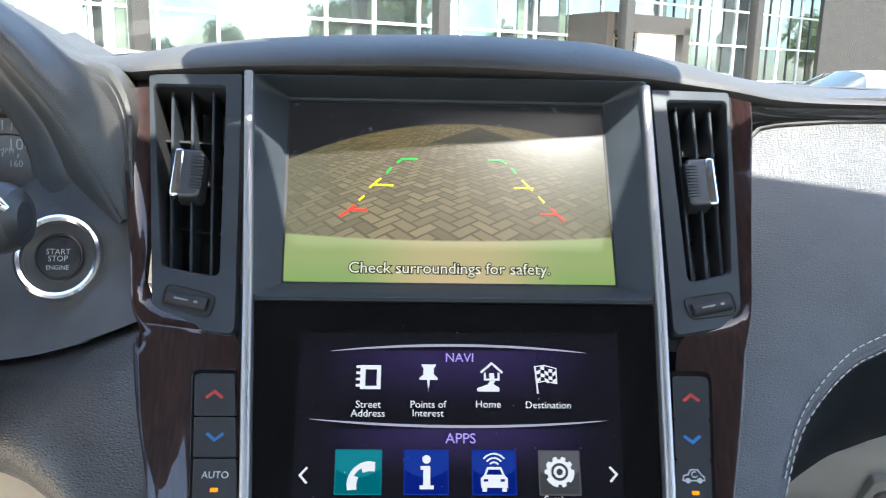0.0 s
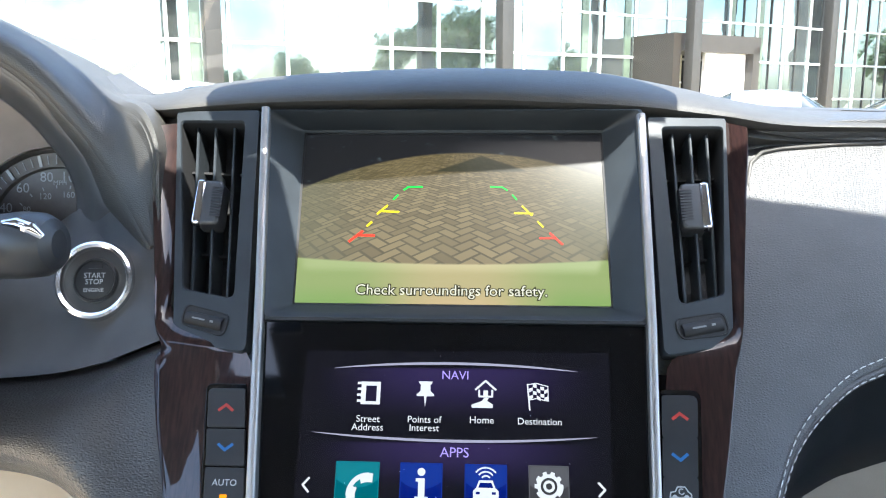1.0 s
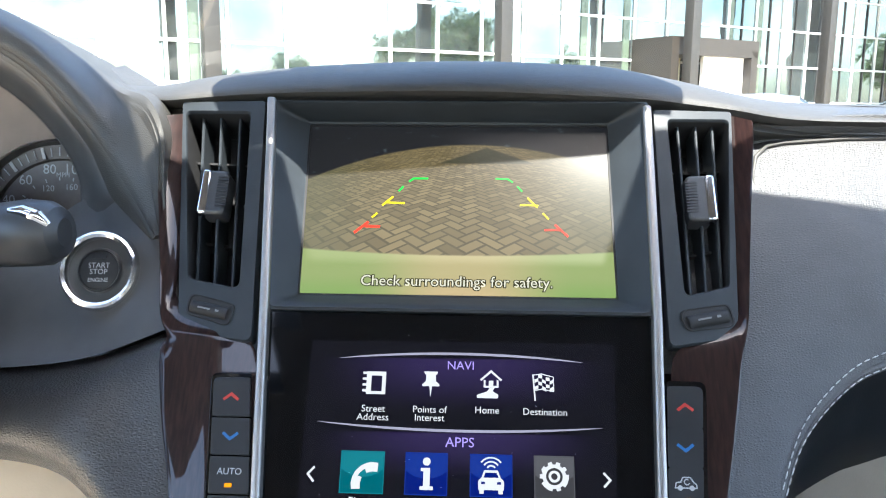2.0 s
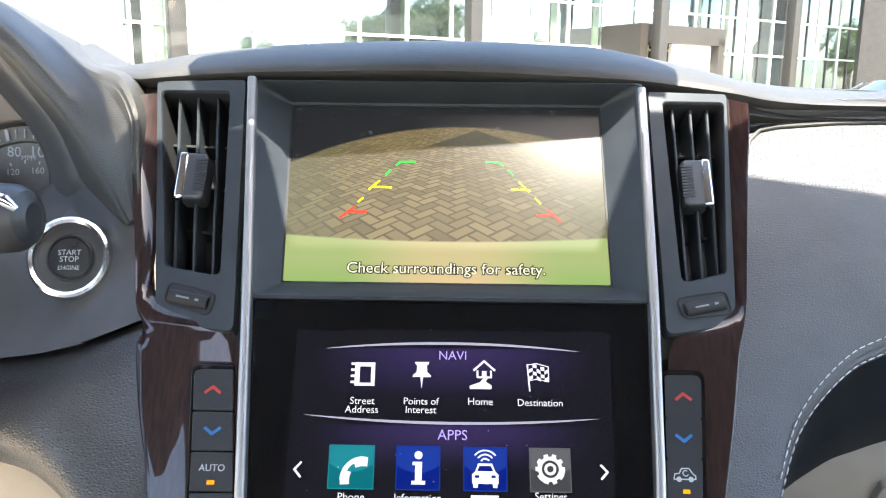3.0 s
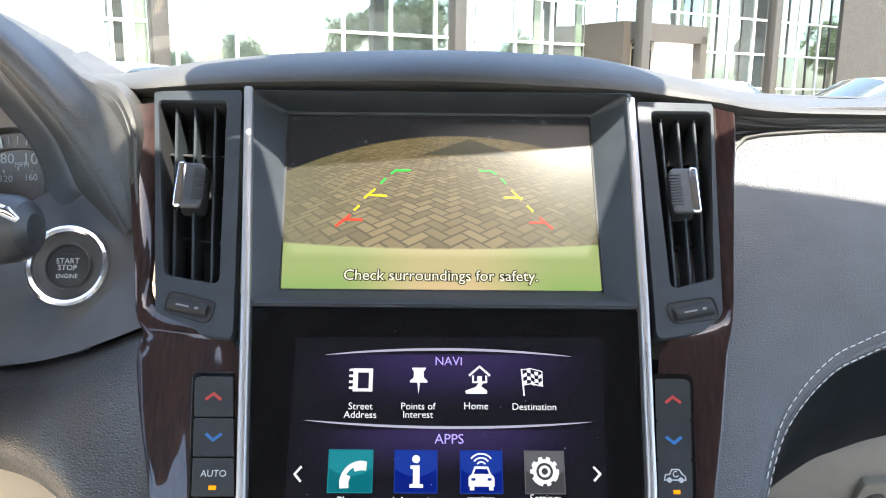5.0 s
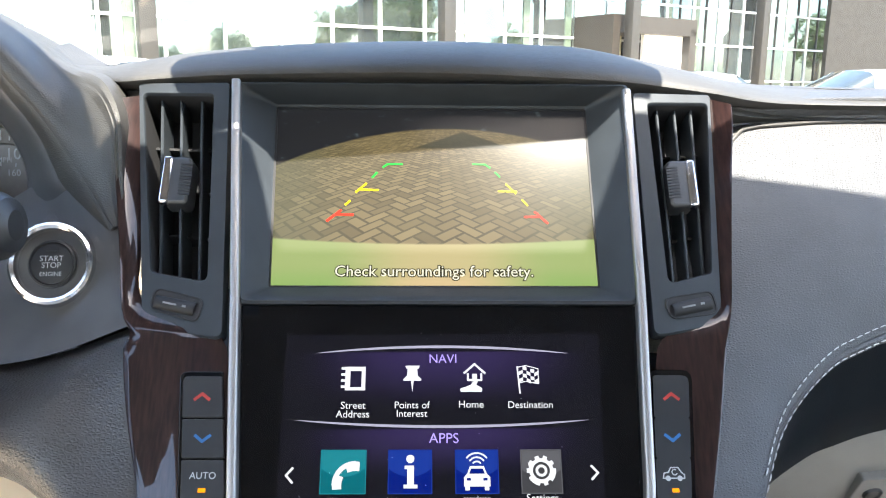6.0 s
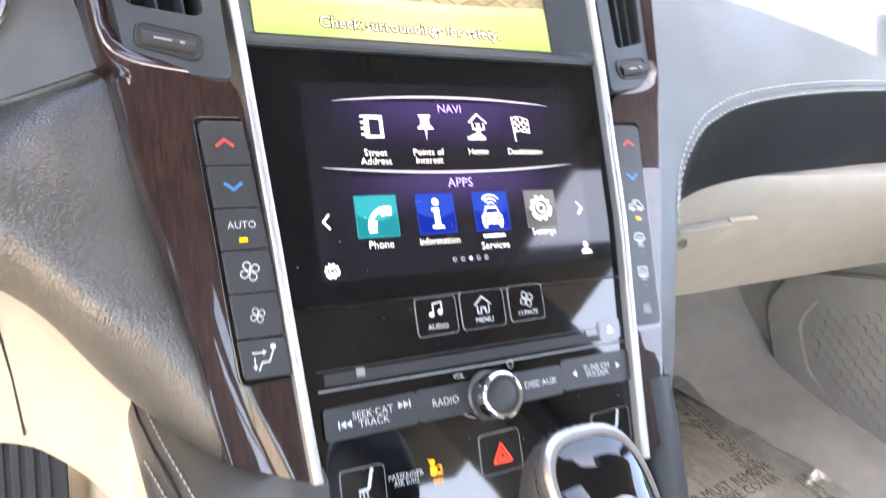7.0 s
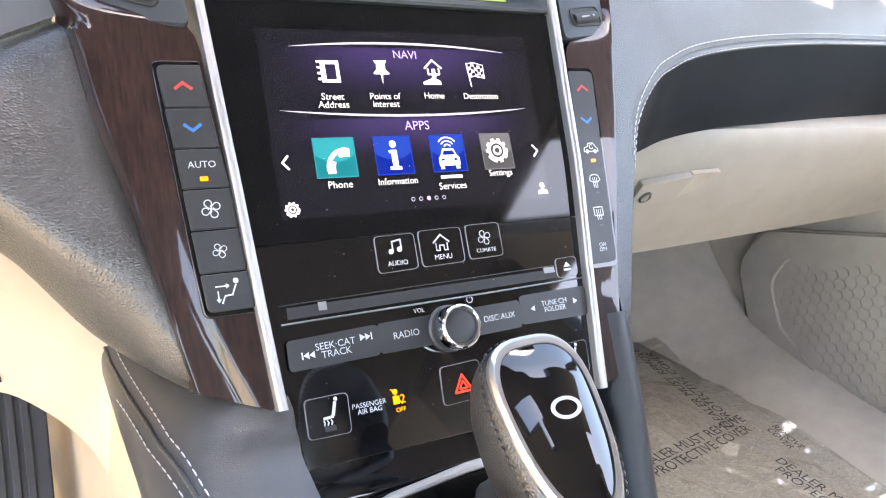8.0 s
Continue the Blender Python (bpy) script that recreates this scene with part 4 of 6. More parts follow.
nt.links.new(pic, bs.inputs["Emission Color"])
bs.inputs["Emission Strength"].default_value = 0.85 * LIT
bs.inputs["Base Color"].default_value = (0.015, 0.014, 0.012, 1)
bs.inputs["Roughness"].default_value = 0.18
bs.inputs["Specular IOR Level"].default_value = 0.09
bm = bmesh.new()
f = bm.faces.new([bm.verts.new(at(u, v, SN)) for u, v in (SCR[3], SCR[2], SCR[1], SCR[0])])
layer = bm.loops.layers.uv.new("UVMap")
for lp, q in zip(f.loops, ((0, 0), (1, 0), (1, 1), (0, 1))):
    lp[layer].uv = q
screen = part("screen", bm, cam_view, display, "lit screen with a paved yard and coloured guide lines", smooth=False)


def dashes(points, w, mat):
    flat([q for a, b in points for q in stroke([a, b], w)], SN + 0.25, "guide_line", mat, screen)


dashes([((-62.5, 137.5), (-55, 144)), ((-57, 141.5), (-48, 141.3))], 1.6, RED_LIT)
dashes([((-52.5, 147.5), (-50, 150)), ((-46.8, 155.5), (-41, 161)), ((-44, 157.2), (-34, 156.8))], 1.3, YELLOW_LIT)
dashes([((-37.5, 165), (-35, 168)), ((-31.5, 171.5), (-29, 173.5)), ((-29, 173.5), (-20.5, 173.6))], 1.2, GREEN_LIT)
dashes([((63, 136.5), (56, 143.5)), ((59, 140.5), (50, 140.3))], 1.3, RED_LIT)
dashes([((52, 147.5), (49, 151)), ((45.5, 155), (40, 161)), ((46, 156.2), (35.5, 156.4))], 1.1, YELLOW_LIT)
dashes([((36.5, 165.5), (34, 168.5)), ((31, 171.5), (28, 173.6)), ((28, 173.6), (21, 173.8))], 1.0, GREEN_LIT)
words("Check surroundings for safety.", on_stack(-1.5, 106.4, SN + 0.2), 0.1095, CAPTION_EDGE, screen, "caption_edge", bold=0.06)
words("Check surroundings for safety.", on_stack(-1.5, 106.4, SN + 0.35), 0.1085, CAPTION_LIT, screen, "caption")

# ---------------------------------------------------------------- lower touch display


def stack_edge(v0, v1, inset=0.0, k=6):
    left = [(lerp(STRIP_L, v0 + (v1 - v0) * i / k) + inset, v0 + (v1 - v0) * i / k) for i in range(k + 1)]
    right = [(lerp(STRIP_R, v0 + (v1 - v0) * i / k) - inset, v0 + (v1 - v0) * i / k) for i in range(k + 1)]
    return left + right[::-1]


touch = thing("touch_display", "gloss black touch display with a lit menu of icons", "display", where=at(0, -42, 0))
part("glass", slab(stack_edge(82.8, -41.6, -0.5), -12, 0.0), PANEL, touch, "dusty gloss black glass")
lcd = bpy.data.materials.new("menu_background")
lcd.use_nodes = True
nt = lcd.node_tree
uvn = nt.nodes.new("ShaderNodeUVMap")
sep = node("ShaderNodeSeparateXYZ", Vector=uvn.outputs[0])
X, Y = sep.outputs[0], sep.outputs[1]
mid = sums("SUBTRACT", 1.0, ramped(sums("ABSOLUTE", sums("SUBTRACT", X, 0.5)), 0.05, 0.5))
band1 = sums("MULTIPLY", ramped(Y, 0.60, 0.90), sums("SUBTRACT", 1.0, ramped(Y, 0.90, 0.915)))
band2 = sums("MULTIPLY", ramped(Y, 0.26, 0.50), sums("SUBTRACT", 1.0, ramped(Y, 0.505, 0.52)))
violet = sums("MULTIPLY", sums("MAXIMUM", band1, band2), mid)
pic = blend(violet, (0.004, 0.004, 0.007), (0.028, 0.018, 0.075))
bs = nt.nodes["Principled BSDF"]
nt.links.new(pic, bs.inputs["Emission Color"])
bs.inputs["Emission Strength"].default_value = 0.9 * LIT
bs.inputs["Base Color"].default_value = (0.003, 0.003, 0.004, 1)
bs.inputs["Roughness"].default_value = 0.06
bs.inputs["Specular IOR Level"].default_value = 0.34
bm = bmesh.new()
f = bm.faces.new([bm.verts.new(at(u, v, 0.12)) for u, v in ((-77.5, -31), (80, -30), (83.5, 68), (-77.5, 67))])
layer = bm.loops.layers.uv.new("UVMap")
for lp, q in zip(f.loops, ((0, 0), (1, 0), (1, 1), (0, 1))):
    lp[layer].uv = q
menu = part("screen", bm, lcd, touch, "dark violet lit menu screen", smooth=False)
N1, N2, N3 = 0.3, 0.42, 0.54
words("NAVI", on_stack(2.8, 54.8, N1), 0.0136, LILAC_LIT, menu)
words("APPS", on_stack(3.0, 15.0, N1), 0.0146, LILAC_LIT, menu)


def rule(u0, u1, v_end, v_mid, name):
    """A bowed line that thins out to both ends."""
    polys = []
    k = 24
    for i in range(k):
        a, b = -1 + 2 * i / k, -1 + 2 * (i + 1) / k
        q = lambda t: ((u0 + u1) / 2 + t * (u1 - u0) / 2, v_end + (v_mid - v_end) * (1 - t * t))
        w = lambda t: 0.65 * max(0.0, 1 - t * t) ** 0.6 + 0.05
        (ua, va), (ub, vb) = q(a), q(b)
        polys.append([(ua, va - w(a)), (ub, vb - w(b)), (ub, vb + w(b)), (ua, va + w(a))])
    flat(polys, N1, name, RULE_LIT, menu)


rule(-62, 67, 57.6, 61.0, "rule")
rule(-71, 75.5, 23.9, 20.6, "rule")


def icon_shapes(polys, name, mat=WHITE_LIT, n=N1, parent=None):
    return flat(polys, n, name, mat, parent or menu)


# address book
icon_shapes([box_of(-46.6, 38.6, -36.4, 50.6)], "address_icon")
icon_shapes([box_of(-44.0, 40.2, -38.4, 48.4)], "page", BLUE_DIM, N2)
icon_shapes([box_of(-48.6, 39.8 + i * 3.1, -45.6, 41.1 + i * 3.1) for i in range(4)], "binding", WHITE_LIT, N2)
# map pin
icon_shapes([[(-16.4, 51.2), (-9.0, 51.2), (-9.6, 49.6), (-10.2, 49.6), (-10.0, 46.0), (-8.2, 44.4), (-8.2, 43.4), (-12.0, 43.4), (-12.7, 37.4), (-13.4, 43.4), (-17.2, 43.4), (-17.2, 44.4), (-15.4, 46.0), (-15.2, 49.6), (-15.8, 49.6)]], "pin_icon")
# house on its path
icon_shapes([*stroke([(13.6, 47.4), (18.8, 52.0), (24.0, 47.4)], 1.1), *stroke([(15.4, 47.0), (15.4, 43.8), (22.2, 43.8), (22.2, 47.0)], 1.0), box_of(17.6, 43.8, 20.0, 47.0),
             [(18.0, 43.2), (20.6, 43.2), (19.6, 41.6), (22.6, 39.6), (22.4, 37.8), (11.6, 37.8), (11.4, 39.4), (16.8, 41.4)]], "home_icon")
# chequered flag
polys = [*stroke([(41.6, 37.2), (40.6, 50.6)], 0.8)]
for i in range(5):
    for j in range(4):
        if (i + j) % 2 == 0:
            wv = lambda t: 0.9 * math.sin(t * 1.3)
            a, b = 41.4 + i * 1.95, 41.4 + (i + 1) * 1.95
            polys.append([(a, 42.6 + j * 1.9 + wv(i)), (b, 42.6 + j * 1.9 + wv(i + 1)), (b, 44.4 + j * 1.9 + wv(i + 1)), (a, 44.4 + j * 1.9 + wv(i))])
polys += [*stroke([(41.2, 50.5), (45, 51.2), (51.2, 49.6), (51.2, 42.0), (45, 43.2), (41.6, 42.4)], 0.5)]
icon_shapes(polys, "flag_icon")
words("Street\nAddress", on_stack(-42.3, 29.0, N1), 0.0165, WHITE_LIT, menu)
words("Points of\nInterest", on_stack(-12.6, 29.2, N1), 0.0175, WHITE_LIT, menu)
words("Home", on_stack(16.9, 31.6, N1), 0.0122, WHITE_LIT, menu)
words("Destination", on_stack(46.6, 31.4, N1), 0.0222, WHITE_LIT, menu)


def app_tile(u0, u1, low, high, name):
    tile = part(name, slab(rounded(box_of(u0, -11.2, u1, 9.2), 0.9, 3), 0.13, N1), low, menu)
    c = (u0 + u1) / 2
    flat([[(u0 + 0.4, 0.2), *arc(c, 12.6, 16.0, 230, 310, 8), (u1 - 0.4, 0.2), (u1 - 0.4, 8.8), (u0 + 0.4, 8.8)]], N2, "sheen", high, tile)
    flat(stroke([(u0, -11.2), (u1, -11.2), (u1, 9.2), (u0, 9.2), (u0, -11.2)], 0.5), N2 + 0.03, "frame", high, tile)
    return tile


tile = app_tile(-56.8, -35.0, TEAL_LIT, TEAL_TOP, "phone_tile")
flat([*stroke(arc(-40.2, -7.0, 9.9, 92, 178, 12), 2.3), *stroke(arc(-40.2, -7.0, 8.6, 84, 110, 5), 4.4), *stroke(arc(-40.2, -7.0, 8.6, 160, 186, 5), 4.4)], N3, "phone_icon", WHITE_LIT, tile)
tile = app_tile(-24.0, -3.0, BLUE_LIT, BLUE_TOP, "information_tile")
flat([disc(-13.4, 5.0, 2.0), box_of(-16.2, 0.2, -11.6, 1.9), box_of(-14.9, -7.4, -11.6, 1.9), box_of(-16.6, -8.8, -9.9, -7.0)], N3, "information_icon", WHITE_LIT, tile)
tile = app_tile(8.6, 29.4, BLUE_LIT, BLUE_TOP, "services_tile")
flat([[(12.6, -8.0), (25.4, -8.0), (25.4, -3.6), (23.8, -2.0), (22.4, 1.6), (15.6, 1.6), (14.2, -2.0), (12.6, -3.6)], box_of(13.2, -9.8, 15.4, -8.0), box_of(22.6, -9.8, 24.8, -8.0),
      *stroke(arc(19, 1.4, 2.4, 40, 140, 5), 0.8), *stroke(arc(19, 1.4, 4.4, 40, 140, 6), 0.8), *stroke(arc(19, 1.4, 6.4, 40, 140, 7), 0.8)], N3, "car_icon", WHITE_LIT, tile)
flat([[(16.2, 0.4), (21.8, 0.4), (22.8, -2.0), (15.2, -2.0)], box_of(14.0, -5.2, 16.0, -4.0), box_of(22.0, -5.2, 24.0, -4.0)], N3 + 0.08, "car_window", BLUE_LIT, tile)
tile = app_tile(40.6, 60.2, GREY_LIT, GREY_TOP, "settings_tile")


def gear(u, v, r, n, parent, name="gear_icon"):
    poly = []
    for i in range(10):
        a = i * 36
        for da, rr in ((-11, 0.82), (-8, 1.0), (8, 1.0), (11, 0.82)):
            poly.append((u + r * rr * math.cos(radians(a + da)), v + r * rr * math.sin(radians(a + da))))
    flat([poly], n, name, WHITE_LIT, parent)
    flat([disc(u, v, r * 0.58)], n + 0.08, "ring", GREY_LIT, parent)
    flat([disc(u, v, r * 0.40)], n + 0.14, "hub", WHITE_LIT, parent)
    flat([disc(u, v, r * 0.22)], n + 0.20, "bore", GREY_LIT, parent)


gear(50.4, -0.6, 7.2, N3, tile)
gear(-71.8, -26.0, 3.9, N1, menu)
words("Phone", on_stack(-45.3, -14.9, N1), 0.0128, WHITE_LIT, menu)
words("Information", on_stack(-13.3, -14.8, N1), 0.0224, WHITE_LIT, menu)
flat([box_of(12.0, -14.9, 25.4, -13.2)], N1, "lettering_bar", WHITE_LIT, menu)
words("Services", on_stack(18.6, -19.0, N1), 0.0168, WHITE_LIT, menu)
words("Settings", on_stack(50.3, -13.8, N1), 0.0152, WHITE_LIT, menu)
icon_shapes(stroke([(-70.4, 0.8), (-73.4, -2.6), (-70.4, -6.0)], 1.1), "back_arrow")
icon_shapes(stroke([(75.0, 1.6), (78.0, -1.6), (75.0, -4.8)], 1.1), "next_arrow")
icon_shapes([disc(-6.6 + 4.6 * i, -25.0, 1.15, 12) for i in (0, 1, 3, 4)], "page_dots", RULE_LIT)
icon_shapes([disc(-6.6 + 4.6 * i, -25.0, 0.8, 12) for i in (0, 1, 3, 4)], "page_dot_holes", BLUE_DIM, N2)
icon_shapes([disc(2.6, -25.0, 1.2, 12)], "page_dot", LILAC_LIT, N2)
icon_shapes([disc(76.4, -22.2, 1.7), [(72.9, -27.2), (79.9, -27.2), (79.5, -25.2), (77.2, -24.2), (75.6, -24.2), (73.3, -25.2)]], "user_icon")

# ---------------------------------------------------------------- audio fascia
audio = thing("audio_panel", "gloss black audio panel with disc slot, keys and volume knob", "control panel", where=at(0, -146, 0))
part("fascia", slab(stack_edge(-42.4, -146.5, -0.5), -12, 0.0), GLOSS, audio, "dusty gloss black fascia")


def key(name, corners, n=1.4, mat=BUTTON, rim=None, parent=None, r=1.4):
    ob = part(name, slab(rounded(corners, r, 3), -1.0, n, 0.7), mat, parent or audio)
    if rim:
        c = Vector((sum(p[0] for p in corners) / 4, sum(p[1] for p in corners) / 4))
        big = rounded([tuple(c + (Vector(p) - c) * (1 + 1.6 / (Vector(p) - c).length)) for p in corners], r + 1, 3)
        small = rounded([tuple(c + (Vector(p) - c) * (1 + 0.9 / (Vector(p) - c).length)) for p in corners], r + 1, 3)
        part("rim", loops([lift(big, -0.5), lift(big, 0.5), lift(small, 0.5), lift(small, -0.5)]), rim, ob)
    return ob


k = key("audio_key", [(-31.5, -43.8), (-11.2, -43.5), (-11.4, -60.2), (-31.7, -60.8)], 0.7, GLOSS, RIM)
words("AUDIO", on_stack(-21.6, -57.2, 0.95), 0.0112, PRINT, k)
flat([disc(-24.4, -51.2, 1.4), disc(-19.6, -50.4, 1.4), *stroke([(-23.3, -51.2), (-23.3, -46.2), (-18.5, -45.4), (-18.5, -50.4)], 0.8)], 0.95, "note_icon", PRINT, k)
k = key("menu_key", [(-6.6, -42.9), (16.6, -42.6), (16.4, -59.6), (-6.8, -60.1)], 0.7, GLOSS, RIM)
words("MENU", on_stack(4.9, -56.6, 0.95), 0.0102, PRINT, k)
flat([*stroke([(0.2, -49.0), (4.9, -45.0), (9.6, -49.0)], 0.8), *stroke([(1.6, -49.4), (1.6, -53.2), (3.6, -53.2), (3.6, -50.6), (6.2, -50.6), (6.2, -53.2), (8.2, -53.2), (8.2, -49.4)], 0.6)], 0.95, "house_icon", PRINT, k)
k = key("climate_key", [(21.8, -42.2), (41.0, -42.0), (40.8, -58.5), (21.6, -58.9)], 0.7, GLOSS, RIM)
words("CLIMATE", on_stack(31.4, -55.6, 0.95), 0.0122, PRINT, k)


def fan_icon(u, v, r, n, parent, mat=PRINT):
    polys = []
    for i in range(4):
        a = i * 90 + 25
        cu, cv = u + r * 0.60 * math.cos(radians(a)), v + r * 0.60 * math.sin(radians(a))
        polys += stroke(arc(cu, cv, r * 0.36, a - 175, a + 95, 12) + [(u + r * 0.16 * math.cos(radians(a + 60)), v + r * 0.16 * math.sin(radians(a + 60)))], r * 0.11)
    polys.append(disc(u, v, r * 0.14, 10))
    flat(polys, n, "fan_icon", mat, parent)


fan_icon(31.4, -48.8, 4.2, 0.95, k)
# disc slot with its bright lower edge
part("disc_slot", slab([(-82, -72.5), (74, -70.5), (74, -75.6), (-82, -78.0)], -6, 0.35), MATT, audio)
part("slot_edge", tube([at(-85.5, -80.0, 0.4), at(3, -79.0, 0.8), at(92, -77.6, 0.4)], 0.0005, 8), EDGE, audio)
part("slot_top_edge", tube([at(-85.4, -71.2, 0.1), at(3, -69.8, 0.1), at(74, -68.6, 0.1)], 0.00025, 6), BUTTON, audio)
part("slot_clip", slab(box_of(-66.5, -75.6, -62.5, -71.6), 0, 0.9), RIM, audio)
part("slot_clip", slab(box_of(66.0, -72.4, 73.0, -69.2), 0, 0.9), RIM, audio)
k = key("eject_key", [(76.0, -66.0), (88.6, -65.6), (88.0, -74.6), (75.6, -75.2)], 0.7, GLOSS, RIM)
flat([[(79.4, -70.4), (84.6, -70.2), (82.0, -67.4)], box_of(79.4, -72.4, 84.6, -71.2)], 0.95, "eject_icon", PRINT, k)
k = key("seek_key", [(-84.4, -88.4), (-39.6, -86.8), (-40.2, -100.4), (-84.6, -101.4)], 1.8)
words("SEEK·CAT\nTRACK", on_stack(-61.6, -94.2, 2.05, 1.5), 0.0202, PRINT, k)
flat([[(-78.0, -95.6), (-75.2, -93.9), (-75.2, -97.3)], [(-75.2, -95.6), (-72.4, -93.9), (-72.4, -97.3)], box_of(-78.8, -97.3, -78.1, -93.9)], 2.05, "skip_icon", PRINT, k)
flat([[(-43.4, -91.2), (-46.2, -89.5), (-46.2, -92.9)], [(-46.2, -91.2), (-49.0, -89.5), (-49.0, -92.9)], box_of(-43.3, -92.9, -42.6, -89.5)], 2.05, "skip_icon", PRINT, k)
k = key("radio_key", [(-38.4, -86.6), (2.0, -86.0), (2.0, -99.8), (-38.9, -100.2)], 1.8)
words("RADIO", on_stack(-24.2, -93.0, 2.05, 1.0), 0.0142, PRINT, k)
k = key("disc_key", [(14, -85.9), (44.4, -85.4), (43.6, -98.6), (14, -99.4)], 1.8)
words("DISC·AUX", on_stack(31.0, -92.0, 2.05, 1.0), 0.0196, PRINT, k)
k = key("tune_key", [(46.2, -83.4), (90.0, -82.9), (88.2, -98.0), (44.8, -97.6)], 1.8)
words("TUNE·CH\nFOLDER", on_stack(67.4, -90.4, 2.05, 0.5), 0.0172, PRINT, k)
flat([[(51.4, -90.6), (54.2, -88.9), (54.2, -92.3)]], 2.05, "tune_icon", PRINT, k)
flat([[(83.4, -89.8), (80.6, -88.1), (80.6, -91.5)]], 2.05, "tune_icon", PRINT, k)
words("VOL", on_stack(-14.4, -82.4, 0.2), 0.0062, PRINT, audio)
flat(stroke(arc(15.8, -80.6, 1.7, 130, 410, 12), 0.5) + stroke([(15.8, -79.6), (15.8, -78.2)], 0.5), 0.2, "power_icon", PRINT, audio)
m = on_stack(0.3, -93.8, 0)
knob = part("volume_knob", turned([(0.0132, -0.001), (0.0132, 0.002), (0.0120, 0.003), (0.0120, 0.013), (0.0115, 0.0155), (0.0096, 0.0160), (0.0092, 0.0148)], m @ Matrix.Scale(0.92, 4), 56), PLASTIC, audio, "round black volume knob")
part("knob_ring", turned([(0.0123, 0.0090), (0.0124, 0.0148), (0.0120, 0.0162), (0.0112, 0.0168), (0.0102, 0.0164), (0.0097, 0.0150)], m @ Matrix.Scale(0.92, 4), 56, cap=False), CHROME, knob, "bright chrome ring")
part("knob_face", turned([(0.0098, 0.0148), (0.0085, 0.0154), (0.0050, 0.0158), (0.0004, 0.0159)], m @ Matrix.Scale(0.92, 4), 48), BUTTON, knob)


def seat_icon(u, v, n, parent):
    flat([*stroke([(u + 3.2, v + 4.2), (u + 1.6, v - 1.2)], 1.5), *stroke([(u + 1.2, v - 2.0), (u - 3.0, v - 2.4)], 1.3), disc(u + 3.8, v + 5.8, 1.0, 10),
          *[q for i in range(3) for q in stroke([(u - 3.4 + 1.8 * i, v - 5.4), (u - 2.9 + 1.8 * i, v - 4.4), (u - 3.4 + 1.8 * i, v - 3.4)], 0.65)]], n, "seat_icon", PRINT, parent)


k = key("seat_heater_key", [(-79.8, -116.6), (-60.4, -116.4), (-61.2, -133.2), (-80.2, -133.0)], 0.7, GLOSS, RIM)
seat_icon(-69.6, -123.2, 0.95, k)
part("lamp", slab(box_of(-72.8, -131.6, -67.4, -129.2), 0.6, 1.0), BUTTON, k)
k = key("seat_heater_key", [(60.4, -114.0), (83.6, -112.8), (82.2, -128.6), (60.0, -129.6)], 0.7, GLOSS, RIM)
seat_icon(73.0, -119.6, 0.95, k)
k = key("hazard_key", [(-8.0, -113.4), (13.0, -112.6), (12.4, -130.0), (-9.2, -130.8)], 0.7, GLOSS, RIM)
flat([*stroke([(-2.6, -126.4), (7.4, -126.2), (2.5, -117.8), (-2.6, -126.4)], 1.1), *stroke([(0.2, -124.8), (4.7, -124.7), (2.5, -120.9), (0.2, -124.8)], 0.9)], 0.95, "hazard_icon", RED_LIT, k)
words("PASSENGER\nAIR BAG", on_stack(-49.2, -124.4, 0.2), 0.0178, PRINT, audio)
words("OFF", on_stack(-33.4, -128.6, 0.2), 0.0052, AMBER_LIT, audio)
words("2", on_stack(-31.6, -123.6, 0.2), 0.0026, AMBER_LIT, audio)
flat([disc(-35.2, -119.8, 1.4, 12), [(-36.8, -125.8), (-33.6, -125.8), (-33.2, -122.0), (-36.8, -121.6)], *stroke([(-37.2, -118.2), (-32.2, -126.0)], 0.5)], 0.2, "airbag_lamp", AMBER_LIT, audio)

# dust lying on the gloss black
dust_rnd = random.Random(5)
for owner, (ua, va, ub, vb), count in ((audio, (-84, -144, 84, -44), 70), (display, (-99, -41, 100, 78), 60)):
    specks = []
    for i in range(count):
        du, dv, dr = dust_rnd.uniform(ua, ub), dust_rnd.uniform(va, vb), dust_rnd.uniform(0.07, 0.2)
        specks.append(disc(du, dv, dr, 6, dr * dust_rnd.uniform(0.6, 1.6)))
    tagged(flat(specks, 0.9, "dust", PRINT_DIM, owner, "scattered pale dust specks"), kind="stuff")

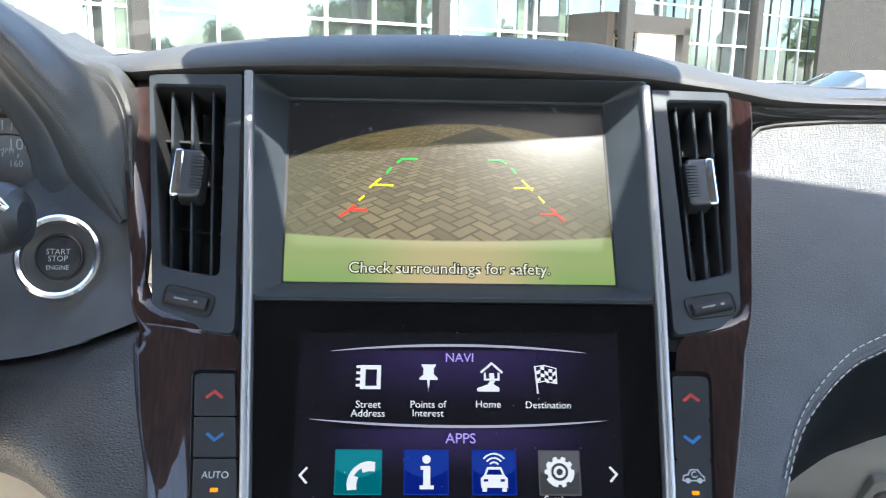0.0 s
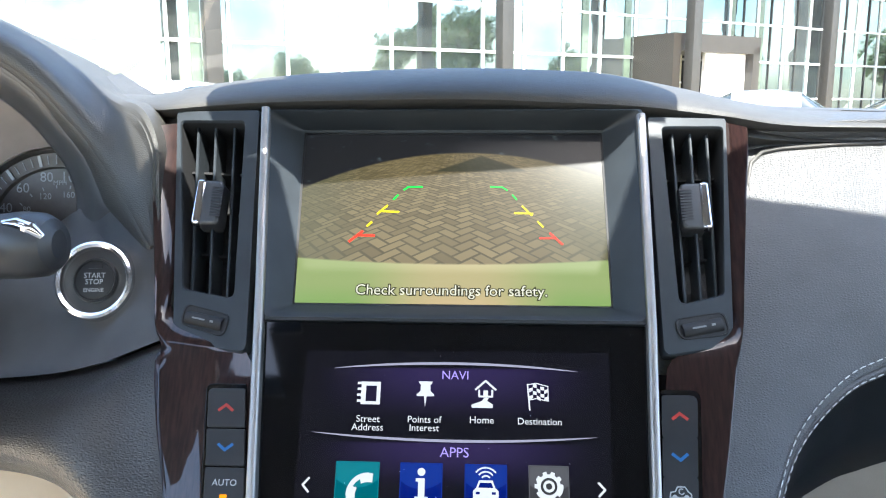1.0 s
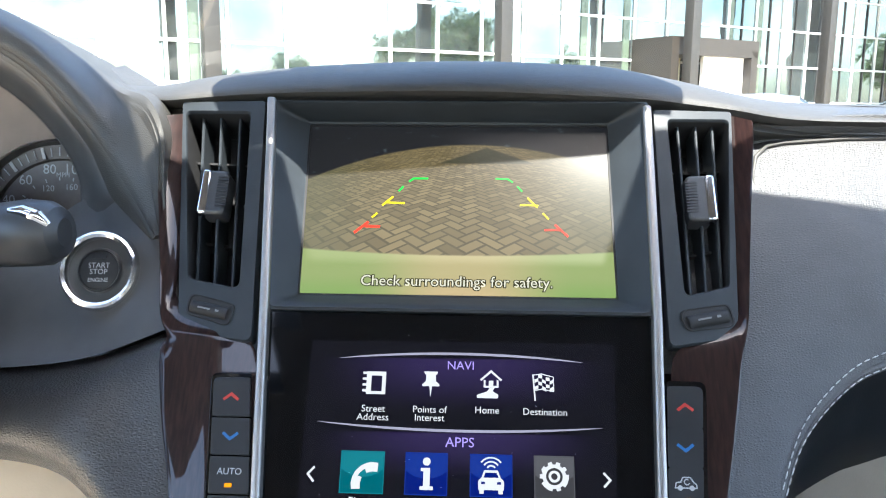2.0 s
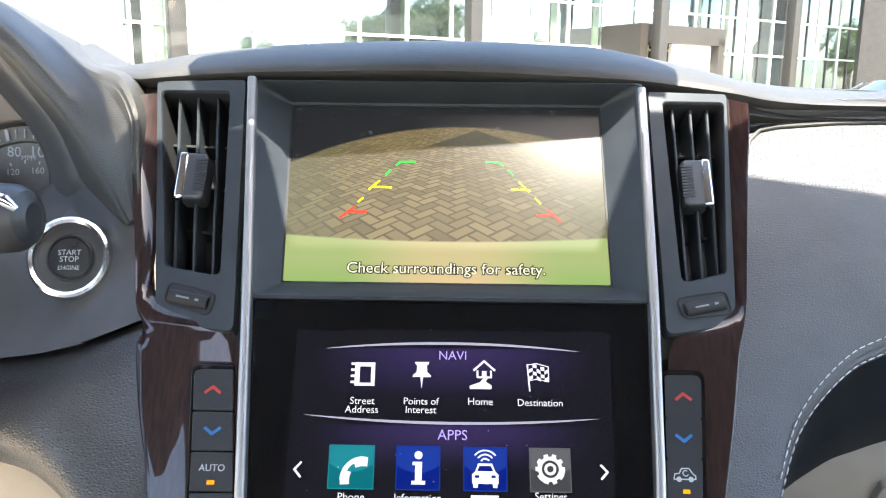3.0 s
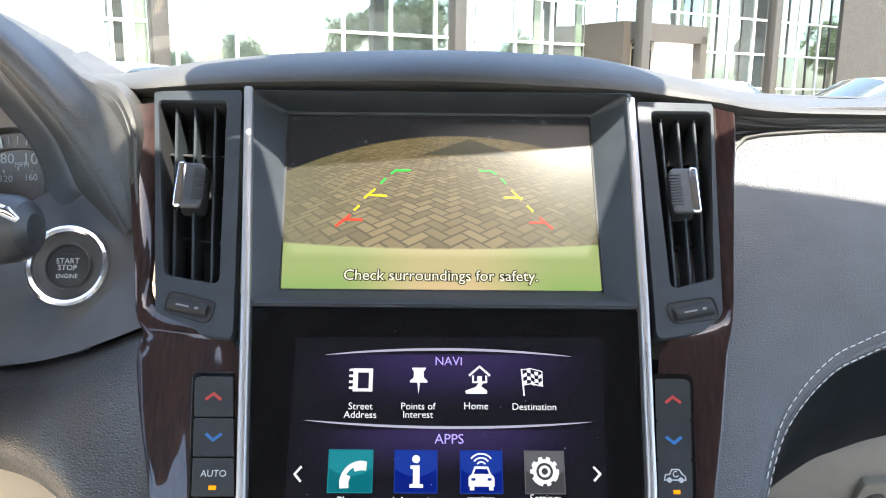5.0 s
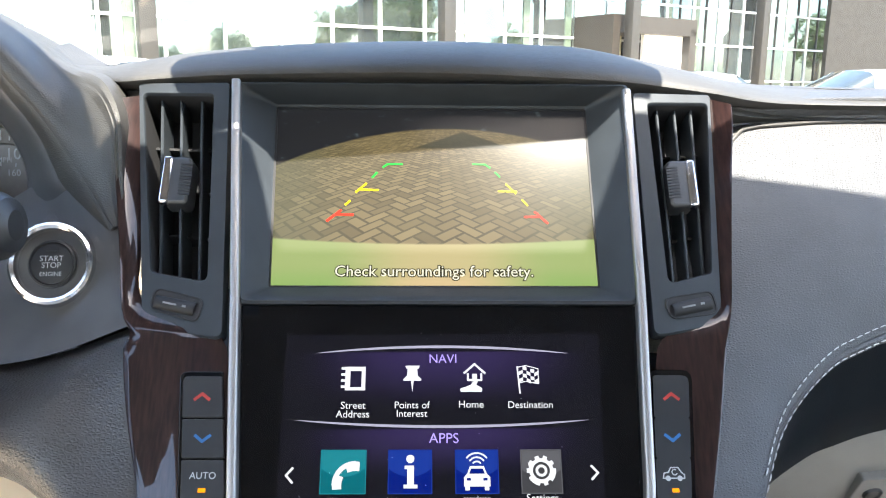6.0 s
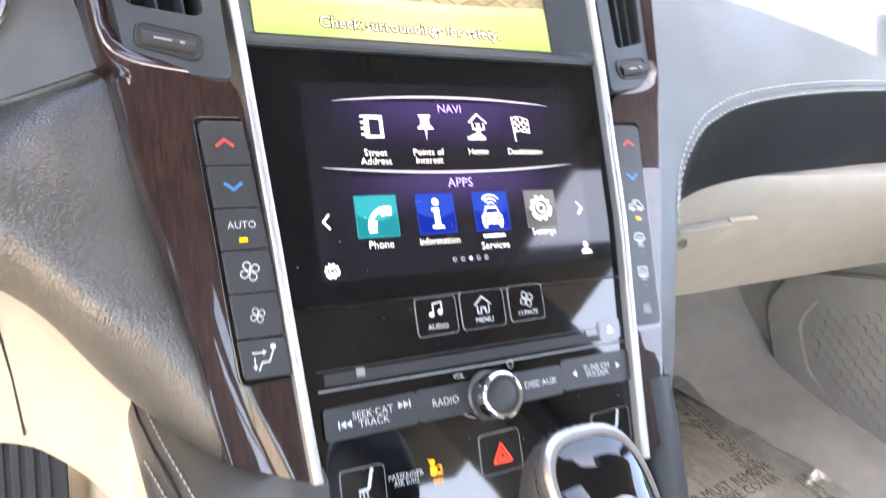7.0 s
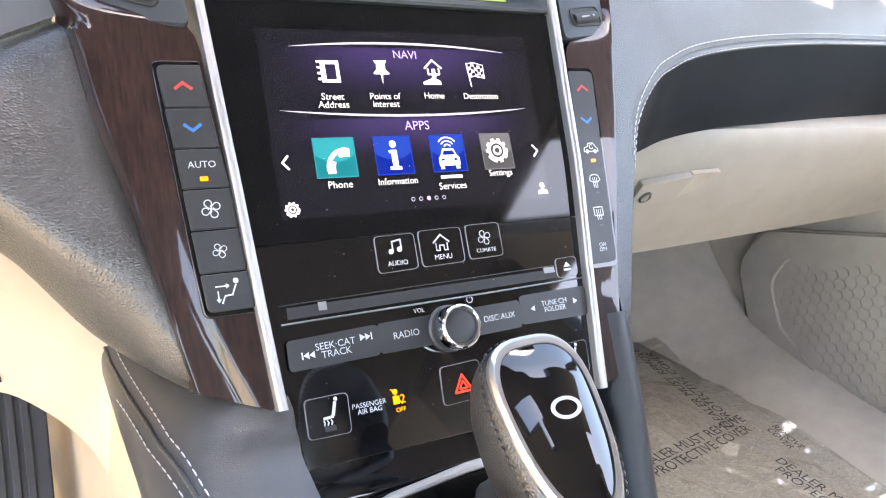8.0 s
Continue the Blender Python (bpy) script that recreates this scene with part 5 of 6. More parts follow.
# ---------------------------------------------------------------- climate key columns


def climate_column(s, table_in, table_out, rows_v, symbols, label):
    ob = thing("climate_keys", label, "button panel", "climate button columns", where=at(table_in[-1][1], rows_v[-1], 0))
    top, bot = rows_v[0], rows_v[-1]
    uo = lambda v: lerp(table_out, v)
    ui = lambda v: lerp(table_in, v)
    frame_poly = [(ui(top), top + 2.4), (uo(top) + s * 2.2, top + 2.4), *[(uo(top + (bot - top) * f) + s * 2.2, top + (bot - top) * f) for f in (0.2, 0.4, 0.6, 0.8)],
                  (uo(bot) + s * 1.6, bot - 2.2), (ui(bot), bot - 2.2)]
    part("frame", slab(rounded(frame_poly, [1, 4, 1, 1, 1, 1, 4, 1], 3), -6, 2.6, 0.6), GLOSS, ob, "gloss black surround")
    for i, (a, b) in enumerate(zip(rows_v, rows_v[1:])):
        poly = [(ui(a), a - 0.35), (uo(a), a - 0.35), (uo(b), b + 0.35), (ui(b), b + 0.35)]
        r = [1.0, 3.0 if i == 0 else 1.0, 3.0 if i == len(rows_v) - 2 else 1.0, 1.0]
        kx = part("key", slab(rounded(poly, r, 3), -1, 4.2, 0.5), BUTTON, ob, "soft black key")
        symbols[i]((ui(a) + uo(a) + ui(b) + uo(b)) / 4, (a + b) / 2, 4.35, kx)
    return ob


def chevron(up, mat):
    def draw(u, v, n, parent):
        d = 1 if up else -1
        flat(stroke([(u - 3.6, v - d * 1.4), (u, v + d * 1.4), (u + 3.6, v - d * 1.4)], 1.5), n, "arrow", mat, parent)
    return draw


def auto_key(u, v, n, parent):
    words("AUTO", on_stack(u, v + 1.8, n), 0.0125, PRINT, parent)
    part("lamp", slab(box_of(u - 1.6, v - 6.0, u + 2.0, v - 4.0), n - 0.4, n + 0.2), AMBER_LIT, parent, "amber lamp")


def big_fan(u, v, n, parent):
    fan_icon(u, v, 4.6, n, parent)


def small_fan(u, v, n, parent):
    fan_icon(u, v, 3.5, n, parent)


def flow_key(u, v, n, parent):
    flat([disc(u + 3.8, v + 4.6, 1.3, 12), *stroke([(u + 3.6, v + 2.8), (u + 1.6, v - 1.6), (u - 1.6, v - 1.8), (u - 3.2, v - 5.0)], 0.7),
          *stroke([(u - 5.4, v + 2.6), (u - 0.6, v + 2.6)], 0.6), *stroke([(u - 4.6, v + 0.4), (u - 4.6, v - 3.4)], 0.6),
          [(u - 0.8, v + 3.8), (u + 0.8, v + 2.6), (u - 0.8, v + 1.4)], [(u - 5.8, v - 3.0), (u - 3.4, v - 3.0), (u - 4.6, v - 4.8)]], n, "airflow_icon", PRINT, parent)


def recirc_key(u, v, n, parent):
    flat([*stroke([(u - 5.2, v), (u - 4.6, v + 2.4), (u - 2.4, v + 2.8), (u - 1.2, v + 5.0), (u + 2.4, v + 5.0), (u + 3.8, v + 2.8), (u + 5.2, v + 1.6), (u + 5.2, v), (u - 5.2, v)], 0.6),
          disc(u - 2.8, v, 1.3, 12), disc(u + 2.9, v, 1.3, 12), *stroke(arc(u + 0.6, v + 2.8, 1.3, 60, 330, 8), 0.5)], n, "recirculate_icon", PRINT, parent)
    part("lamp", slab(box_of(u - 1.4, v - 6.6, u + 1.9, v - 4.7), n - 0.4, n + 0.2), AMBER_LIT, parent, "amber lamp")


def demist_key(u, v, n, parent):
    flat([*stroke([(u - 3.8, v + 1.6), (u - 2.8, v + 4.4), (u, v + 5.0), (u + 2.8, v + 4.4), (u + 3.8, v + 1.6), (u + 1.8, v + 0.4), (u - 1.8, v + 0.4), (u - 3.8, v + 1.6)], 0.6),
          *[q for i in (-1.4, 0, 1.4) for q in stroke([(u + i, v + 3.0), (u + i * 0.9, v - 3.0)], 0.5)]], n, "demist_icon", PRINT, parent)
    part("lamp", slab(box_of(u - 1.2, v - 6.4, u + 1.4, v - 5.4), n - 0.3, n + 0.15), PLASTIC, parent)


def rear_key(u, v, n, parent):
    flat([*stroke([(u - 3.2, v + 4.8), (u + 3.2, v + 4.8), (u + 3.2, v - 0.2), (u - 3.2, v - 0.2), (u - 3.2, v + 4.8)], 0.6),
          *[q for i in (-1.5, 0, 1.5) for q in stroke([(u + i, v + 3.4), (u + i * 0.9, v - 2.6)], 0.5)]], n, "rear_demist_icon", PRINT, parent)
    part("lamp", slab(box_of(u - 1.2, v - 6.4, u + 1.4, v - 5.4), n - 0.3, n + 0.15), PLASTIC, parent)


def on_off_key(u, v, n, parent):
    words("ON\nOFF", on_stack(u, v, n), 0.0056, PRINT, parent)


ROWS_V = [45.5, 24.4, 5.0, -14.0, -33.2, -53.0, -70.6]
climate_column(-1, [(46, -107.6), (-14, -101.0), (-72, -97.0)], [(46, -127.2), (5, -123.4), (-33, -120.6), (-72, -117.8)], ROWS_V,
               [chevron(True, RED_PRINT), chevron(False, BLUE_PRINT), auto_key, big_fan, small_fan, flow_key], "column of soft black climate keys beside the driver's trim")
climate_column(1, [(46, 109.0), (-13, 105.2), (-72, 98.5)], [(46, 126.2), (5, 122.6), (-33, 119.2), (-72, 115.2)], ROWS_V,
               [chevron(True, RED_PRINT), chevron(False, BLUE_PRINT), recirc_key, demist_key, rear_key, on_off_key], "column of soft black climate keys beside the passenger trim")

# ---------------------------------------------------------------- start button, dials, stalk
BRIGHT = material("bright_chrome", (0.86, 0.86, 0.87), 0.16, metal=1.0, vary=0.03)
SIDE = look((-0.2190, 0.4110, 0.9990), (-0.2015, 0.04, 1.14)) @ pose(0, 0, 0, 0, 180, 0) @ Matrix.Scale(0.97, 4)
start = thing("start_button", "round black engine start button in a chrome ring", "button", where=(-0.223, 0.41, 0.996))
part("ring", turned([(0.0254, -0.006), (0.0256, 0.003), (0.0252, 0.0070), (0.0242, 0.0098), (0.0226, 0.0108), (0.0208, 0.0096), (0.0197, 0.006)], SIDE, 64, cap=False), BRIGHT, start, "polished chrome ring")
part("dish", turned([(0.0212, 0.0060), (0.0190, 0.0050), (0.0145, 0.0046), (0.0132, 0.0060), (0.0128, 0.004)], SIDE, 64, cap=False), DASH_PLASTIC, start)
part("cap_ring", turned([(0.0138, 0.0046), (0.0138, 0.0072), (0.0128, 0.0078), (0.0120, 0.0066)], SIDE, 48, cap=False), BUTTON, start)
cap = part("cap", turned([(0.0122, 0.0040), (0.0122, 0.0066), (0.0110, 0.0071), (0.0004, 0.0074)], SIDE, 48), BUTTON, start, "dark grey push cap")
F = SIDE @ pose(0, 0, 0.0077)
words("START\nSTOP", F @ pose(0, 0.0010, 0), 0.0135, PRINT_DIM, cap)
words("ENGINE", F @ pose(0, -0.0062, 0), 0.0125, PRINT_DIM, cap)
part("window", block((-0.0042, 0.0074, 0.0070), (0.0042, 0.0094, 0.0078), m=SIDE), BUTTON, cap)

cluster = thing("instrument_cluster", "round speedometer dial with white figures behind the hood", "dial", where=(-0.325, 0.56, 1.01))
DIAL = look((-0.327, 0.56, 0.999), (-0.300, -0.2, 1.10)) @ pose(0, 0, 0, 0, 180, 0)
part("backing", block((-0.22, -0.10, -0.03), (0.085, 0.060, -0.012), m=DIAL), MATT, cluster)
part("face", turned([(0.0705, -0.012), (0.0705, 0.0), (0.059, -0.001), (0.0575, -0.004), (0.0004, -0.005)], DIAL, 72), DIAL_FACE, cluster, "dark grey dial face with lens haze in its colour")
part("bezel_ring", turned([(0.0745, -0.010), (0.0745, 0.005), (0.0725, 0.0065), (0.0700, 0.001)], DIAL, 72, cap=False), SATIN, cluster, "silver bezel ring")
for i in range(37):
    a = radians(198 - i * 6)
    m = DIAL @ pose(0.0645 * math.cos(a), 0.0645 * math.sin(a), 0.0008, 0, 0, math.degrees(a))
    if i % 4 == 0:
        part("tick", block((-0.0045, -0.0013, 0), (0.0045, 0.0013, 0.0006), m=m), PRINT, cluster, "broad white mark")
    else:
        part("tick", block((-0.0035, -0.0004, 0), (0.0035, 0.0004, 0.0006), m=m), PRINT_DIM, cluster)
for num in range(0, 181, 20):
    a = radians(90 + (90 - num) * 1.2)
    words(str(num), DIAL @ pose(0.052 * math.cos(a), 0.052 * math.sin(a), -0.0035), 0.0052 * len(str(num)), PRINT, cluster, "figure")
for num in range(0, 281, 20):
    a = radians(90 + (90 - num * 0.6214) * 1.2)
    m = DIAL @ pose(0.0432 * math.cos(a), 0.0432 * math.sin(a), -0.0036, 0, 0, math.degrees(a))
    part("tick", block((-0.0014, -0.0004, 0), (0.0014, 0.0004, 0.0004), m=m), PRINT_DIM, cluster)
    if num % 40 == 0:
        words(str(num), DIAL @ pose(0.0372 * math.cos(a), 0.0372 * math.sin(a), -0.0035), 0.0030 * len(str(num)), PRINT_DIM, cluster, "figure")
words("MPH", DIAL @ pose(0, 0.0462, -0.0035), 0.0105, PRINT, cluster)
part("needle", block((-0.001, -0.004, 0.004), (0.001, 0.050, 0.006), m=DIAL @ pose(0, 0, 0, 0, 0, 118)), RED_PRINT, cluster)

stalk = thing("wiper_stalk", "black wiper stalk with a silver tip beside the column", "stalk", where=(-0.30, 0.38, 1.02))
part("arm", tube([(-0.46, 0.42, 0.995), (-0.32, 0.375, 1.018), (-0.265, 0.358, 1.027), (-0.246, 0.352, 1.031), (-0.225, 0.349, 1.033), (-0.214, 0.347, 1.0335), (-0.208, 0.346, 1.034), (-0.2055, 0.346, 1.034)],
                 [0.009, 0.011, 0.0145, 0.017, 0.018, 0.017, 0.0135, 0.0075], 24), PLASTIC, stalk)
part("tip_mark", tube([(-0.229, 0.3375, 1.0465), (-0.220, 0.3350, 1.0465), (-0.2125, 0.3345, 1.0440), (-0.208, 0.3355, 1.0395)], [0.0018, 0.0034, 0.0034, 0.0018], 10), CHROME, stalk, "silver tip mark")
column = thing("steering_column", "black plastic steering column cover", "column cover", where=(-0.40, 0.42, 0.97))
part("cover", tube([(-0.40, 0.16, 0.99), (-0.40, 0.30, 0.985), (-0.40, 0.50, 0.975)], [0.055, 0.075, 0.085], 20), PLASTIC, column)

# ---------------------------------------------------------------- glove box, passenger footwell
glove = thing("glove_box", "beige glove box with a latch, painted recess shade and round lock", "glove box", where=(0.45, 0.45, 0.78))


def glove_y(z):
    return 0.4658 - 0.55 * (z - 0.80)


rows = []
for x in (0.155, 0.20, 0.26, 0.34, 0.44, 0.56, 0.66, 0.72):
    zt = lerp([(0.75, 0.900), (0.45, 0.904), (0.34, 0.905), (0.26, 0.902), (0.20, 0.893), (0.155, 0.875)], x)
    zb = 0.764 + (0.018 * (x - 0.35) / 0.37 if x > 0.35 else 0)
    rows.append([(x, glove_y(zt) + 0.05, zt), (x, glove_y(zt) + 0.030, zt - 0.001), (x, glove_y(zt - 0.012) + 0.008, zt - 0.012), (x, glove_y((zt + zb) / 2) - 0.006, (zt + zb) / 2),
                 (x, glove_y(zb + 0.012) - 0.001, zb + 0.012), (x, glove_y(zb) + 0.003, zb), (x, glove_y(zb) + 0.04, zb - 0.002)])
# The trim's beige, darkened to offset too much light on the lid.
GLOVE = material("beige_glove_box_plastic", (0.235, 0.215, 0.187), 0.5, vary=0.05, bump=0.2, bump_scale=700)
RECESS_SHADE = material("painted_recess_shade", (0.27, 0.24, 0.20), 0.6, vary=0.1)
part("lid", skin(smooth_rows(rows, 3), 0.01, (0, 1, 0)), GLOVE, glove, "smooth beige plastic lid")
GF = Matrix.Translation((0.33, glove_y(0.858) - 0.0066, 0.858)) @ Matrix.Rotation(math.pi / 2 + math.atan(0.55), 4, "X")
on_glove = lambda u, v, n: GF @ Vector((u * MM, v * MM, n * MM))
# No hollow here: a flat brown slab paints the finger recess's shade.
part("recess_shade", slab(rounded([(-1, -25), (16, -17), (35, 5.5), (1, 4.5)], [1, 6, 1, 1], 4), -4, 0.6, place=on_glove), RECESS_SHADE, glove, "flat brown patch painted as the finger recess's shade")
part("latch", slab(rounded([(-56, -33), (-3, -25), (3, 3.5), (-54, -3)], 2.5, 3), -4, 2.6, 1.0, place=on_glove), GLOVE, glove)
part("lock", turned([(0.0065, -0.002), (0.0065, 0.002), (0.005, 0.003), (0.004, 0.002), (0.0004, 0.002)], GF @ pose(-0.042, -0.0185, 0.0013), 24), EDGE, glove, "round metal key lock")

tunnel = thing("console_side", "beige trim along the transmission tunnel", "console trim", kind="structure", where=(0, 0.3, 0.45))
# the driver's side of the tunnel widens towards the toe board
rows = [[(x, y, z), (x - 0.006, y, 0.70), (x - 0.014, y, 0.60), (x - 0.026, y, 0.515)]
        for x, y, z in ((-0.148, -0.4, 0.735), (-0.148, 0.0, 0.752), (-0.148, 0.20, 0.772), (-0.148, 0.26, 0.784), (-0.150, 0.40, 0.79), (-0.160, 0.50, 0.80), (-0.187, 0.60, 0.81), (-0.26, 0.74, 0.83), (-0.40, 0.98, 0.86))]
part("driver_side", skin(smooth_rows(rows, 3), 0.01, (1, 0, 0)), TAN, tunnel)
rows = [[(0.096, y, z), (0.099, y, z - 0.03), (0.106, y, 0.58), (0.112, y, 0.515)] for y, z in ((-0.4, 0.62), (0.0, 0.65), (0.20, 0.68), (0.30, 0.75), (0.40, 0.80), (0.6, 0.80), (0.98, 0.80))]
part("passenger_side", skin(smooth_rows(rows, 3), 0.01, (-1, 0, 0)), BEIGE, tunnel)

BEIGE_DULL = material("dull_beige_trim", (0.31, 0.28, 0.24), 0.6, vary=0.06, bump=0.2, bump_scale=700)
BEIGE_GAP = material("grey_beige_joint", (0.22, 0.19, 0.155), 0.8, vary=0.1)
door_trim = thing("door_speaker_panel", "beige passenger door pocket panel with a honeycomb speaker grille", "door trim", where=(0.70, 0.4, 0.5))
on_door = lambda u, v, n: Vector((0.72 - n * MM, u * MM, v * MM))
shape = rounded([(100, 790), (100, 470), (377, 498), (500, 522), (612, 575), (650, 650), (622, 712), (450, 762)], [5, 5, 20, 30, 40, 40, 30, 40], 5)
inner = rounded([(120, 765), (120, 500), (377, 528), (470, 545), (560, 590), (592, 645), (575, 685), (440, 732)], [5, 5, 20, 30, 35, 30, 25, 40], 5)
part("panel", loops([lift(shape, -6), lift(shape, 8), lift([((a * 9 + c) / 10, (b * 9 + d) / 10) for (a, b), (c, d) in zip(shape, inner)], 13), lift(inner, 13), lift(inner, 7)], close_last=True, place=on_door), BEIGE_DULL, door_trim)
groove = [on_door(a, b, 9.5) for a, b in shape]
part("edge_gap", tube(groove + [groove[0]], 0.0018, 6), BEIGE_GAP, door_trim, "dark joint round the panel")
bm = bmesh.new()
for i in range(34):
    for j in range(17):
        yy, zz = 140 + i * 13.2, 520 + j * 15.2 + (7.6 if i % 2 else 0)
        top = lerp([(575, 672), (440, 722), (120, 750)], yy) if yy < 575 else 640
        low = lerp([(560, 600), (470, 556), (377, 538), (120, 512)], yy)
        if low < zz < top:
            ring = [(yy + 7.4 * math.cos(k * math.pi / 3), zz + 7.4 * math.sin(k * math.pi / 3)) for k in range(6)]
            slab(ring, 6.9, 8.6, place=on_door, bm=bm)
tagged(part("grille", bm, BEIGE_DULL, door_trim, "honeycomb of small raised cells"), kind="stuff")
sill = thing("door_sill", "smooth beige plastic sill along the passenger floor", "sill", kind="structure", where=(0.68, 0.3, 0.45))
rows = [[(0.615, y, 0.521), (0.632, y, 0.530), (0.66, y, 0.545), (0.72, y, 0.555)] for y in (-0.4, 0.2, 0.45)] + [[(0.60, 0.62, 0.523), (0.625, 0.63, 0.545), (0.66, 0.64, 0.575), (0.72, 0.65, 0.60)], [(0.53, 0.78, 0.55), (0.57, 0.80, 0.62), (0.64, 0.80, 0.69), (0.72, 0.80, 0.74)], [(0.50, 0.95, 0.62), (0.55, 0.96, 0.68), (0.64, 0.96, 0.75), (0.72, 0.96, 0.8)]]
part("trim", skin(smooth_rows(rows, 4)), BEIGE, sill)

film = thing("floor_protector", "crumpled clear plastic floor film printed with a removal notice", "plastic film", where=(0.4, 0.5, 0.46))
rows = []
for i in range(25):
    row = []
    for j in range(19):
        x, y = 0.19 + j * 0.0225, 0.25 + i * 0.025
        z = 0.527 + max(0, y - 0.80) * 0.8 + 0.018 * noise.noise((x * 9, y * 9, 0.3)) + 0.010 * abs(noise.noise((x * 19, y * 14, 2.0)))
        row.append((x, y, z + max(0, x - 0.58) * 0.5))
    rows.append(row)
FILM = sheet_glass("clear_film", (0.94, 0.94, 0.93), 0.20, 0.12, 0.011)
sheet = part("sheet", skin(rows), FILM, film)
sheet.visible_shadow = False


def film_words(body, x, y, turn, width):
    z = 0.548
    words(body, pose(x, y, z, 4, 0, turn), width, INK, film, "printing")


film_words("DEALER MUST REMOVE\nPROTECTIVE COVER", 0.440, 0.439, 8, 0.19)
film_words("DEALER MUST REMOVE\nPROTECTIVE COVER", 0.522, 0.545, 82, 0.19)
film_words("DEALER MUST REMOVE\nPROTECTIVE COVER", 0.500, 0.300, -88, 0.17)
film_words("REMOVE\nCOVER", 0.548, 0.412, -100, 0.045)

# ---------------------------------------------------------------- centre console and gear selector
console = thing("centre_console", "black leather console with twin stitching below the wood trim", "console", where=(0, 0.1, 0.6))
rows = [[(-0.154, 0.42, 0.787), (-0.153, 0.41, 0.798), (-0.145, 0.39, 0.806), (-0.132, 0.36, 0.812), (-0.118, 0.33, 0.818), (-0.105, 0.32, 0.82)],
        [(-0.153, 0.33, 0.785), (-0.152, 0.325, 0.797), (-0.143, 0.315, 0.806), (-0.130, 0.295, 0.816), (-0.112, 0.275, 0.823), (-0.088, 0.265, 0.824)],
        [(-0.151, 0.26, 0.782), (-0.150, 0.262, 0.794), (-0.141, 0.26, 0.803), (-0.126, 0.256, 0.812), (-0.108, 0.252, 0.815), (-0.0865, 0.250, 0.8125)],
        [(-0.150, 0.20, 0.770), (-0.149, 0.20, 0.782), (-0.138, 0.205, 0.794), (-0.122, 0.210, 0.797), (-0.105, 0.218, 0.798), (-0.0845, 0.225, 0.795)],
        [(-0.149, 0.05, 0.752), (-0.148, 0.05, 0.764), (-0.136, 0.05, 0.775), (-0.120, 0.05, 0.777), (-0.103, 0.05, 0.775), (-0.083, 0.05, 0.771)],
        [(-0.148, -0.4, 0.733), (-0.147, -0.4, 0.745), (-0.135, -0.4, 0.756), (-0.120, -0.4, 0.757), (-0.102, -0.4, 0.755), (-0.083, -0.4, 0.744)]]
leather = smooth_rows(rows, 5)
part("driver_wing", skin(leather, 0.008, (0.3, 0, -1)), CONSOLE_LEATHER, console, "soft black leather")


def seam_on(table, side=0.0):
    """Where a seam, given as x against falling y, runs on the leather."""
    out = []
    for row in leather:
        for a, b in zip(row, row[1:]):
            da, db = a[0] - lerp(table, a[1]) - side, b[0] - lerp(table, b[1]) - side
            if da <= 0 < db:
                out.append(Vector(a).lerp(Vector(b), da / (da - db)))
    return out


SEAM = [(0.36, -0.147), (0.323, -0.144), (0.27, -0.138), (0.232, -0.130), (0.19, -0.120), (0.05, -0.112), (-0.4, -0.110)]
up = Vector((-0.0002, -0.0003, 0.0010))
stitches([p + up for p in seam_on(SEAM)], console)
stitches([p + up for p in seam_on(SEAM, -0.008)], console)
part("piping", tube([p + up * 0.3 for p in seam_on(SEAM, -0.004)], 0.0011, 8), LEATHER, console)
rows = [[at(lerp([(-90, 101.5), (-150, 99), (-207, 93), (-240, 90)], v) + a, v, n) for a, n in ((-6, -30), (-3, -6), (3, 3), (10, 4.5), (17, 1), (21, -9), (21, -34))] for v in (-100, -104, -130, -160, -200, -240)]
part("passenger_bolster", skin(smooth_rows(rows, 3)), EDGE_LEATHER, console, "smooth padded black edge")
rows = [[at(u, v, n) for u in (-87, -40, 0, 40, 84)] for v, n in ((-146.8, -0.2), (-152, 0.6), (-160, 3), (-166, 2), (-170, -8), (-185, -30))]
part("lower_fascia", skin(smooth_rows(rows, 3)), GLOSS, console, "gloss black lower edge")
part("tray_strip", tube([at(-72, -172, 6), at(-50, -166, 9), at(-10, -161, 12), at(30, -160, 12), at(62, -163, 9), at(80, -170, 5)], [0.001, 0.0022, 0.0026, 0.0026, 0.0022, 0.001], 10), SATIN, console, "satin silver tray edge")
part("tray", block((-0.086, -0.4, 0.66), (0.10, 0.215, 0.735)), GLOSS, console, "gloss black console top")

gear_lever = thing("gear_selector", "leather gear selector with a silver ring and gloss black face", "gear lever", where=(-0.01, 0.15, 0.76))
KC, KW, KA = Vector((-0.026, 0.152, 0.860)), Vector((-0.15, -0.55, 0.82)).normalized(), Vector((-0.035, -0.827, -0.561))
KA = (KA - KW * KA.dot(KW)).normalized()
KS = KW.cross(KA)
KM = Matrix((KS, -KA, KW)).transposed().to_4x4()
KM.translation = KC


def knob_ring(scale, h, k=48, shift=0.0, taper=0.14):
    """The knob's outline: broad and blunt ahead, narrowing to the rear."""
    out = []
    for i in range(k):
        a = 2 * math.pi * i / k
        c, s = math.cos(a), math.sin(a)
        w = 25.5 * (1 - taper * (1 - s) / 2)
        l = 36 if s > 0 else 50
        x = w * math.copysign(abs(c) ** (0.66 if s > 0 else 0.74), c)
        y = l * math.copysign(abs(s) ** 0.86, s)
        out.append((x * scale, y * scale + shift, h))
    return out


on_knob = lambda u, v, n: KM @ Vector((u * 0.93 * MM, v * 0.92 * MM, n * 0.9 * MM))
